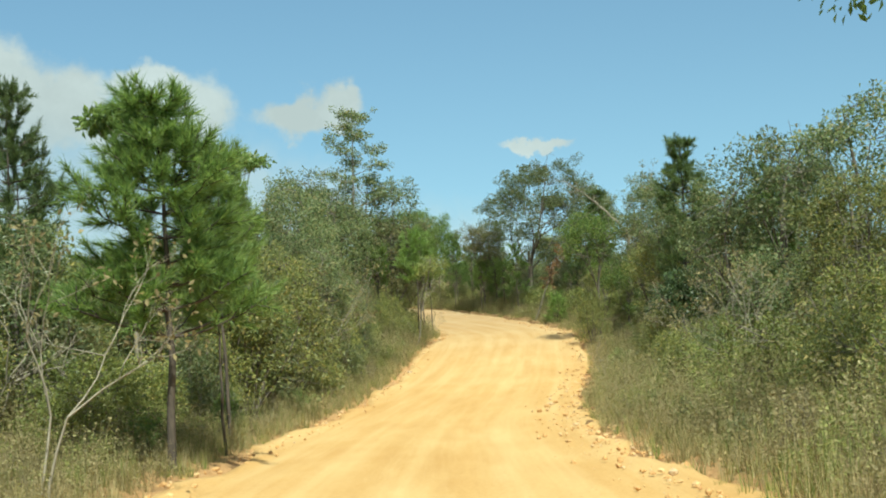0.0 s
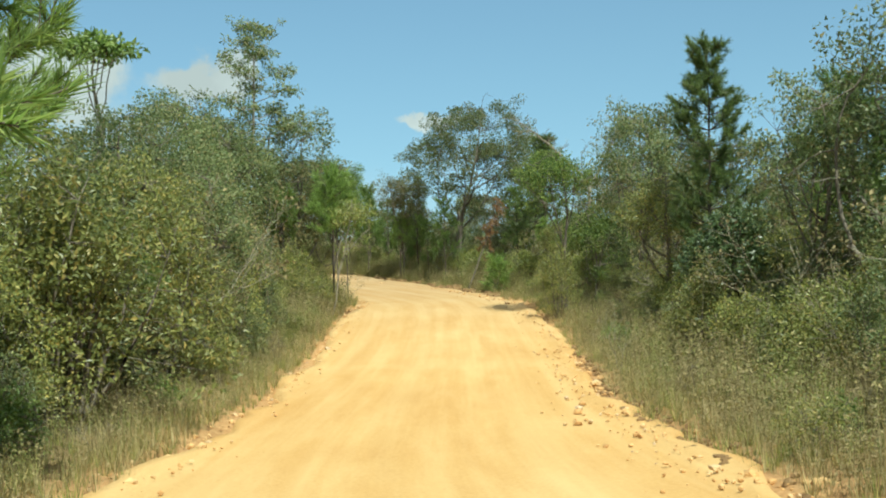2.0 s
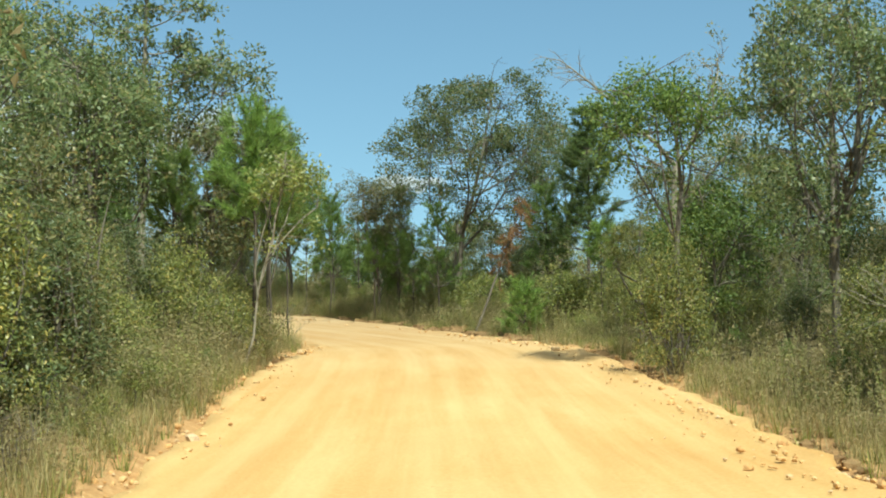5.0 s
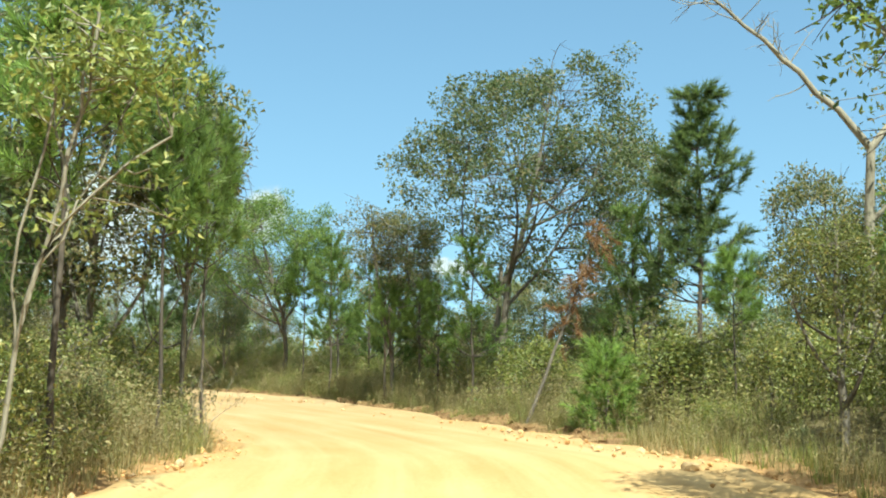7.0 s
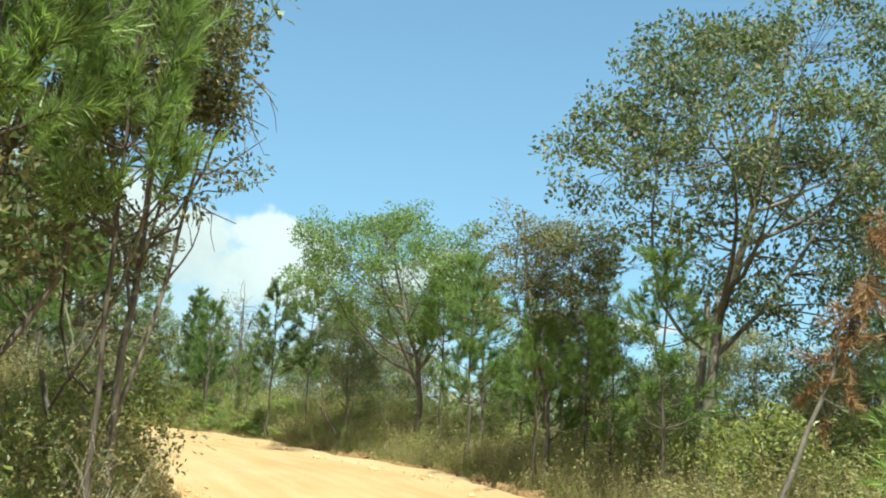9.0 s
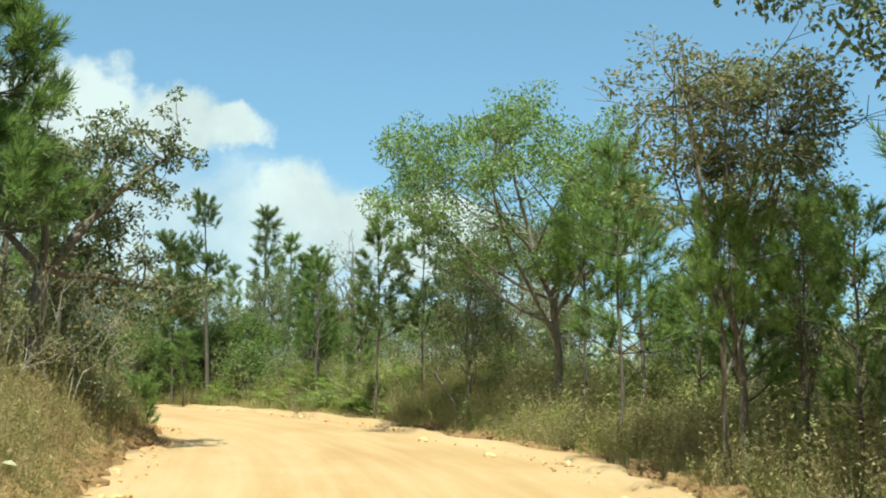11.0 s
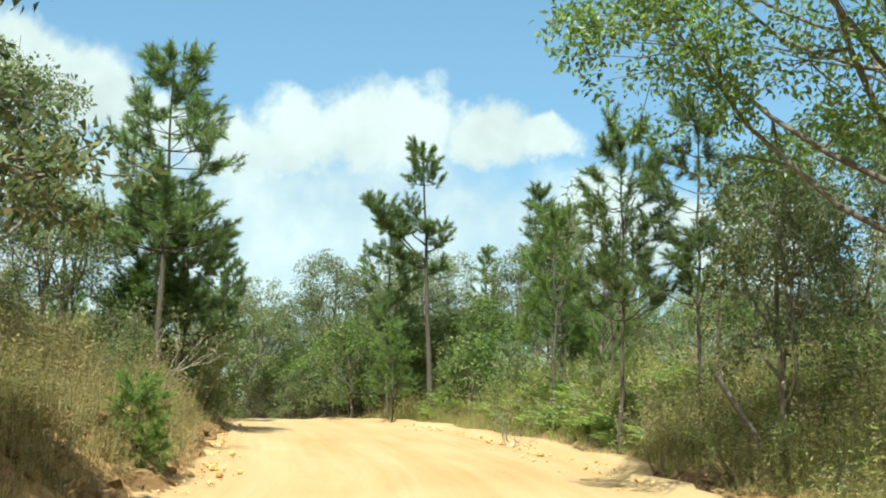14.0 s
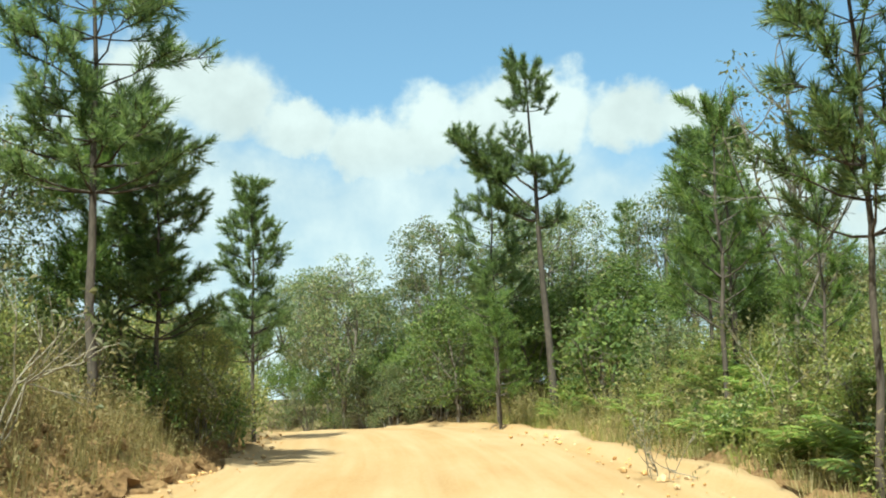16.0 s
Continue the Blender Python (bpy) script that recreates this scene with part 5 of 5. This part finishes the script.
thicket(43, -1, 68, 104, 1.6, 5.0, 3.5, ["bare_shrub", "bare_shrub_b"], 1.6, 2.8)
thicket(44, 1, 74, 104, 2.0, 5.0, 3.5, ["bare_shrub", "bare_shrub_b"], 1.6, 2.8)
thicket(23, 1, 112, 124, 6, 22, 2.3, WOOD + FAR, 3.5, 5.5)


def wood(seed, x0, x1, y0, y1, count, kinds, h0, h1):
    """Trees and bushes strewn over a block of land away from the road."""
    rng = random.Random(seed)
    for _ in range(count):
        x, y = rng.uniform(x0, x1), rng.uniform(y0, y1)
        if clear(x, y, 1.0):
            plant(rng.choice(kinds), x, y, rng.uniform(h0, h1), rng.uniform(0, 360), rng.uniform(0.9, 1.2))


wood(31, -48, -30, 120, 134, 26, FAR + ["dark_tree"], 3.6, 5.6)
wood(33, 8, 30, 84, 112, 22, FAR, 2.6, 4.2)
wood(32, -75, -34, 126, 150, 26, WOOD, 5.5, 7.5)


def ferns():
    rng = random.Random(5)
    for k in range(230):
        i = rng.choice(along(-1, 97, 113))
        x, y = out_from(i, -1, rng.uniform(0.9, 5.5))
        plant("fern", x, y, rng.uniform(0.7, 1.2), rng.uniform(0, 360))


ferns()


def outside(x, y, d):
    i, off, _ = road_frame(x, y)
    return np.abs(off) > half(i, off) + d


# ---- scrub that covers the land away from the road ----
def scrub(label, seed, count, d0, d1, h0, h1, mat):
    rng = np.random.RandomState(seed)
    i = rng.choice(np.array(along(1, -20, 150)), count)
    s = rng.choice((1, -1), count)
    d = d0 + (d1 - d0) * rng.uniform(0, 1, count) ** 1.3
    x = MID[i, 0] - TAN[i, 1] * s * d + rng.normal(0, 1.5, count)
    y = MID[i, 1] + TAN[i, 0] * s * d + rng.normal(0, 1.5, count)
    keep = outside(x, y, d0 * 0.6)
    x, y = x[keep], y[keep]
    h = rng.uniform(h0, h1, len(x))
    foot = np.repeat(np.stack([x, y, ground_z(x, y)], 1), 4, 0)
    hh = np.repeat(h, 4)
    c = foot + rng.normal(size=(len(foot), 3)) * [0.5, 0.5, 0] * hh[:, None] * 0.6 + np.array([0, 0, 1.0]) * (hh * rng.uniform(0.15, 0.75, len(foot)))[:, None]
    v, f = leaves(rng, c, 0.36 * hh, 13, 0.36, 0.22, 0.1, 0.6, True)
    tagged(new("scrub", mesh_of("scrub", v, f, M[mat])), label, "scrub", kind="stuff")


scrub("low dull green scrub covering the land behind the thicket", 95, 900, 14, 62, 1.0, 2.4, "oak")
scrub("brownish half-dry scrub behind the thicket", 96, 500, 13, 55, 0.9, 2.2, "brown")


# ---- weedy undergrowth: leafy stalks from the road's edge back into the thicket ----
def weeds(label, seed, count, d0, d1, h0, h1, mat, stretch, side, stalks=5, per=7, leaf=(0.085, 0.042), power=1.6):
    rng = np.random.RandomState(seed)
    i = rng.choice(np.array(along(1, *stretch)), count)
    s = rng.choice(side, count)
    d = half(i, s) + d0 + (d1 - d0) * rng.uniform(0, 1, count) ** power
    x = MID[i, 0] - TAN[i, 1] * s * d + rng.uniform(-0.3, 0.3, count)
    y = MID[i, 1] + TAN[i, 0] * s * d + rng.uniform(-0.3, 0.3, count)
    keep = outside(x, y, d0 * 0.7) & (wobble(x, y, 0.9, seed) + rng.uniform(-0.8, 0.8, count) > -0.5)
    x, y = x[keep], y[keep]
    n = len(x)
    i, off, _ = road_frame(x, y)
    near = smooth(np.abs(off) - half(i, off), 0.0, 1.6)
    tall = rng.uniform(h0, h1, n) * (0.55 + 0.45 * near) * (1 + 0.3 * wobble(x, y, 0.6, seed + 1))
    foot = np.repeat(np.stack([x, y, ground_z(x, y) - 0.04], 1), stalks, 0)
    m = len(foot)
    H = np.repeat(tall, stalks) * rng.uniform(0.5, 1.1, m)
    a = rng.uniform(0, 2 * np.pi, m)
    out = np.stack([np.cos(a), np.sin(a), np.zeros(m)], 1)
    foot = foot + out * rng.uniform(0, 0.16, m)[:, None]
    lean = rng.uniform(0.05, 0.55, m)
    tip = foot + out * (lean * H)[:, None] + np.array([0, 0, 1.0]) * H[:, None]
    w = np.stack([-np.sin(a), np.cos(a), np.zeros(m)], 1) * 0.006
    V = [np.stack([foot - w, foot + w, tip], 1).reshape(-1, 3)]
    f = np.tile(np.linspace(0.25, 1.02, per), m) + rng.uniform(-0.08, 0.08, m * per)
    q = np.repeat(foot, per, 0) + (np.repeat(tip - foot, per, 0)) * f[:, None]
    k = len(q)
    axis = unit(rng.normal(size=(k, 3)) * [1, 1, 0.55] + [0, 0, 0.25])
    sv = unit(np.cross(axis, rng.normal(size=(k, 3)) * 0.7 + [0, 0, 1.0]))
    size = rng.uniform(0.6, 1.3, k)[:, None] * np.repeat(np.sqrt(np.clip(H, 0.3, 1.2)), per)[:, None]
    L, W = leaf[0] * size, leaf[1] * size
    flip = (rng.rand(k) < 0.5)[:, None]
    p0, p1 = q, q + axis * L
    b0, b1 = np.where(flip, p1, p0), np.where(flip, p0, p1)
    V.append(np.stack([b0 - sv * W * 0.5, b0 + sv * W * 0.5, b1], 1).reshape(-1, 3))
    V = np.concatenate(V)
    ob = new("undergrowth", mesh_of("undergrowth", V, np.arange(len(V)).reshape(-1, 3), M[mat]))
    tagged(ob, label, "undergrowth", kind="stuff")


weeds("knee-high olive and straw-coloured weeds along the track", 81, 2600, 0.25, 5.0, 0.4, 0.95, "weed", (4, 78), (1,), 5, 11, (0.058, 0.024))
weeds("knee-high mixed green and dry weeds on the wide verge", 82, 3100, 0.25, 5.0, 0.45, 1.0, "weed", (4, 92), (-1,), 5, 11, (0.058, 0.024))
weeds("dry brown brush covering the bank", 83, 3400, 0.3, 6.0, 0.4, 1.05, "weed_dry", (70, 110), (1,), 6, 12, (0.06, 0.022), 1.2)
weeds("green weeds scattered over the dry bank", 90, 1000, 0.3, 5.5, 0.4, 0.9, "weed", (72, 108), (1,), 5, 11, (0.065, 0.028), 1.1)
weeds("dry brush along the foot of the bank", 89, 700, 0.08, 2.5, 0.5, 0.95, "weed_dry", (92, 111), (1,), 6, 12, (0.06, 0.022), 1.0)
weeds("dense grey-olive brush on the inside of the bend", 86, 1000, 0.2, 3.5, 0.9, 1.5, "weed", (50, 73), (1,), 7, 13, (0.06, 0.024), 1.2)
weeds("waist-high yellow-green brush on the bank", 84, 2100, 0.4, 6.0, 0.6, 1.2, "weed_green", (86, 116), (-1,), 6, 11, (0.07, 0.032), 1.2)
weeds("waist-high olive brush under the trees outside the bend", 87, 1300, 0.4, 6.5, 0.6, 1.1, "weed", (68, 94), (-1,), 6, 12, (0.06, 0.024), 1.2)
weeds("olive brush and grass round the pines", 88, 700, 0.4, 5.5, 0.6, 1.05, "weed", (4, 24), (1,), 6, 11, (0.062, 0.026), 1.1)
weeds("chest-high mixed brush between the road and the pines", 91, 1300, 0.3, 3.2, 0.9, 1.5, "weed", (70, 99), (-1,), 7, 13, (0.06, 0.024), 1.1)
weeds("yellow-green leafy brush on the verge outside the bend", 92, 500, 0.5, 3.0, 0.7, 1.2, "weed_green", (64, 98), (-1,), 6, 12, (0.068, 0.03), 1.1)
weeds("hip-high grey-olive brush on the verge", 93, 1500, 0.5, 4.8, 0.75, 1.25, "weed", (6, 52), (-1,), 6, 12, (0.058, 0.022), 1.1)
weeds("mixed brown and olive growth on the lower bank", 94, 1300, 0.2, 1.9, 0.3, 0.7, "weed_dry", (74, 93), (1,), 6, 12, (0.058, 0.022), 1.0)
weeds("olive weeds on the lower bank", 95, 500, 0.2, 1.8, 0.3, 0.65, "weed", (74, 93), (1,), 6, 12, (0.058, 0.024), 1.0)
weeds("low dry weeds at the road's rim", 85, 1500, 0.12, 1.2, 0.2, 0.45, "weed_dry", (4, 112), (1, -1), 5, 5, (0.07, 0.025), 1.0)


# ---- grass on the verges ----
def grass(name, label, seed, count, d_mean, d_max, h0, h1, mat, stretch=(0, 118), side=(1, -1), tuft=9, bw=0.011):
    rng = np.random.RandomState(seed)
    idx = np.array(along(1, *stretch))
    n = count
    i = rng.choice(idx, n)
    s = rng.choice(side, n)
    d = half(i, s) + 0.05 + np.minimum(rng.gamma(1.6, d_mean / 1.6, n), d_max)
    x = MID[i, 0] - TAN[i, 1] * s * d + rng.uniform(-0.3, 0.3, n)
    y = MID[i, 1] + TAN[i, 0] * s * d + rng.uniform(-0.3, 0.3, n)
    keep = (wobble(x, y, 0.7, seed) + rng.uniform(-0.7, 0.7, n) > -0.35) & outside(x, y, 0.02)
    x, y = x[keep], y[keep]
    z = ground_z(x, y)
    c = np.repeat(np.stack([x, y, z - 0.03], 1), tuft, 0)
    hs = np.repeat(rng.uniform(h0, h1, len(x)), tuft) * rng.uniform(0.5, 1.15, len(c))
    m = len(c)
    a = rng.uniform(0, 2 * np.pi, m)
    out = np.stack([np.cos(a), np.sin(a), np.zeros(m)], 1)
    lean = rng.uniform(0.08, 0.6, m)[:, None]
    base = c + out * rng.uniform(0, 0.09, m)[:, None]
    side_v = np.stack([-np.sin(a), np.cos(a), np.zeros(m)], 1) * (bw * rng.uniform(0.6, 1.3, m))[:, None]
    tip = base + np.array([0, 0, 1.0]) * (hs * 0.95)[:, None] + out * lean * hs[:, None]
    verts = np.stack([base - side_v, base + side_v, tip], 1).reshape(-1, 3)
    ob = new(name, mesh_of(name, verts, np.arange(3 * m).reshape(m, 3), M[mat]))
    tagged(ob, label, "grass", kind="stuff")


grass("dry_grass", "tall dry straw-coloured grass along the road edges", 71, 8000, 0.8, 5.0, 0.15, 0.5, "grass_dry", tuft=14, bw=0.005)
grass("dry_grass", "dry grass on the earth bank", 72, 1100, 2.2, 6.0, 0.3, 0.7, "grass_dry", (72, 110), (1,), tuft=14, bw=0.005)
grass("green_grass", "green and yellowing grass and weeds on the verges", 73, 2700, 1.5, 7.0, 0.12, 0.4, "grass", (0, 76), tuft=16, bw=0.007)
grass("green_grass", "green weeds on the shaded side of the road", 74, 2000, 1.6, 6.0, 0.12, 0.45, "grass", (76, 116), (-1,), tuft=16, bw=0.007)


# ---- stones and clods along the road edges ----
def clod_mesh(seed, k=1):
    rng = np.random.RandomState(seed)
    bm = bmesh.new()
    bmesh.ops.create_icosphere(bm, subdivisions=k, radius=1.0)
    for v in bm.verts:
        v.co *= rng.uniform(0.7, 1.15)
        v.co.z *= 0.7
    verts = np.array([v.co[:] for v in bm.verts])
    faces = np.array([[v.index for v in f.verts] for f in bm.faces])
    bm.free()
    return verts, faces


def clods():
    rng = np.random.RandomState(8)
    shapes = [clod_mesh(s) for s in range(6)]
    pairs = []
    idx = along(1, 2, 112)
    for k in range(4600):
        i = rng.choice(idx)
        s = rng.choice([1, -1, -1]) if MID[i, 1] < 72 else rng.choice([1, -1])
        h = float(half(i, s))
        d = h + rng.normal(-0.12, 0.28) - (s < 0) * (rng.rand() < 0.35) * rng.uniform(0, 0.9)
        p = np.array([MID[i, 0] - TAN[i, 1] * s * d, MID[i, 1] + TAN[i, 0] * s * d]) + TAN[i] * rng.uniform(-0.25, 0.25)
        off = abs(road_frame(p[0], p[1])[1][0])
        z = max(gz(p[0], p[1]), MID[i, 2] + 0.05 - 0.3 * float(smooth(off, h - 0.15, h + 0.05)))
        v, f = shapes[rng.randint(6)]
        a, r = rng.uniform(0, 6.28), min(0.09, 0.008 + rng.gamma(1.3, 0.013))
        rot = np.array([[math.cos(a), -math.sin(a), 0], [math.sin(a), math.cos(a), 0], [0, 0, 1]])
        pairs.append(((v * r * rng.uniform(0.7, 1.3, 3)) @ rot.T + [p[0], p[1], z + r * 0.25], f))
    ob = new("clods", mesh_of("clods", *joined(pairs), M["stone"]))
    tagged(ob, "loose laterite clods and gravel along the road edges", "gravel", kind="stuff")


clods()


def rubble(label, seed, count, side, y0, y1, d0, d1, r0, r1):
    """Broken lumps of earth fallen from a cut bank."""
    rng = np.random.RandomState(seed)
    shapes = [clod_mesh(30 + q) for q in range(6)]
    idx, pairs = along(side, y0, y1), []
    for _ in range(count):
        x, y = out_from(rng.choice(idx), side, rng.uniform(d0, d1))
        x, y = x + rng.uniform(-0.25, 0.25), y + rng.uniform(-0.25, 0.25)
        r = r0 + (r1 - r0) * rng.rand() ** 2.2
        v, f = shapes[rng.randint(6)]
        a = rng.uniform(0, 6.28)
        rot = np.array([[math.cos(a), -math.sin(a), 0], [math.sin(a), math.cos(a), 0], [0, 0, 1]])
        pairs.append(((v * r * rng.uniform(0.6, 1.35, 3)) @ rot.T + [x, y, gz(x, y) + r * 0.3], f))
    tagged(new("rubble", mesh_of("rubble", *joined(pairs), M["bank"])), label, "rubble", kind="stuff")


rubble("broken brown earth lumps along the foot of the bank", 9, 520, 1, 82, 104, 0.0, 1.1, 0.03, 0.17)
rubble("heap of broken earth and stones at the road edge", 10, 260, -1, 84, 97, -0.1, 0.7, 0.03, 0.14)
rubble("earth lumps and stones along the crumbling rim", 11, 320, -1, 22, 48, -0.25, 0.45, 0.025, 0.12)


def stone(x, y, r, seed, label="rough laterite stone at the road edge"):
    v, f = clod_mesh(seed, 2)
    ob = new("stone", mesh_of("stone", v * r, f, M["stone"]))
    ob.matrix_basis = pose(x, y, max(gz(x, y), 0 + float(road_frame(x, y)[2][0]) if not clear(x, y, -0.1) else gz(x, y)) + r * 0.3, 0, 0, seed * 47 % 360)
    tagged(ob, label, "stone", "stones along the road")


for k, (x, y, r) in enumerate([(3.44, 31.2, 0.09), (4.1, 36.4, 0.12), (4.3, 39.0, 0.11), (5.9, 61.3, 0.13), (1.3, 82.4, 0.1), (-1.8, 89.3, 0.13), (-4.2, 93.5, 0.12), (4.7, 41.2, 0.08), (4.9, 43.5, 0.09)]):
    stone(x, y, r, 80 + k)
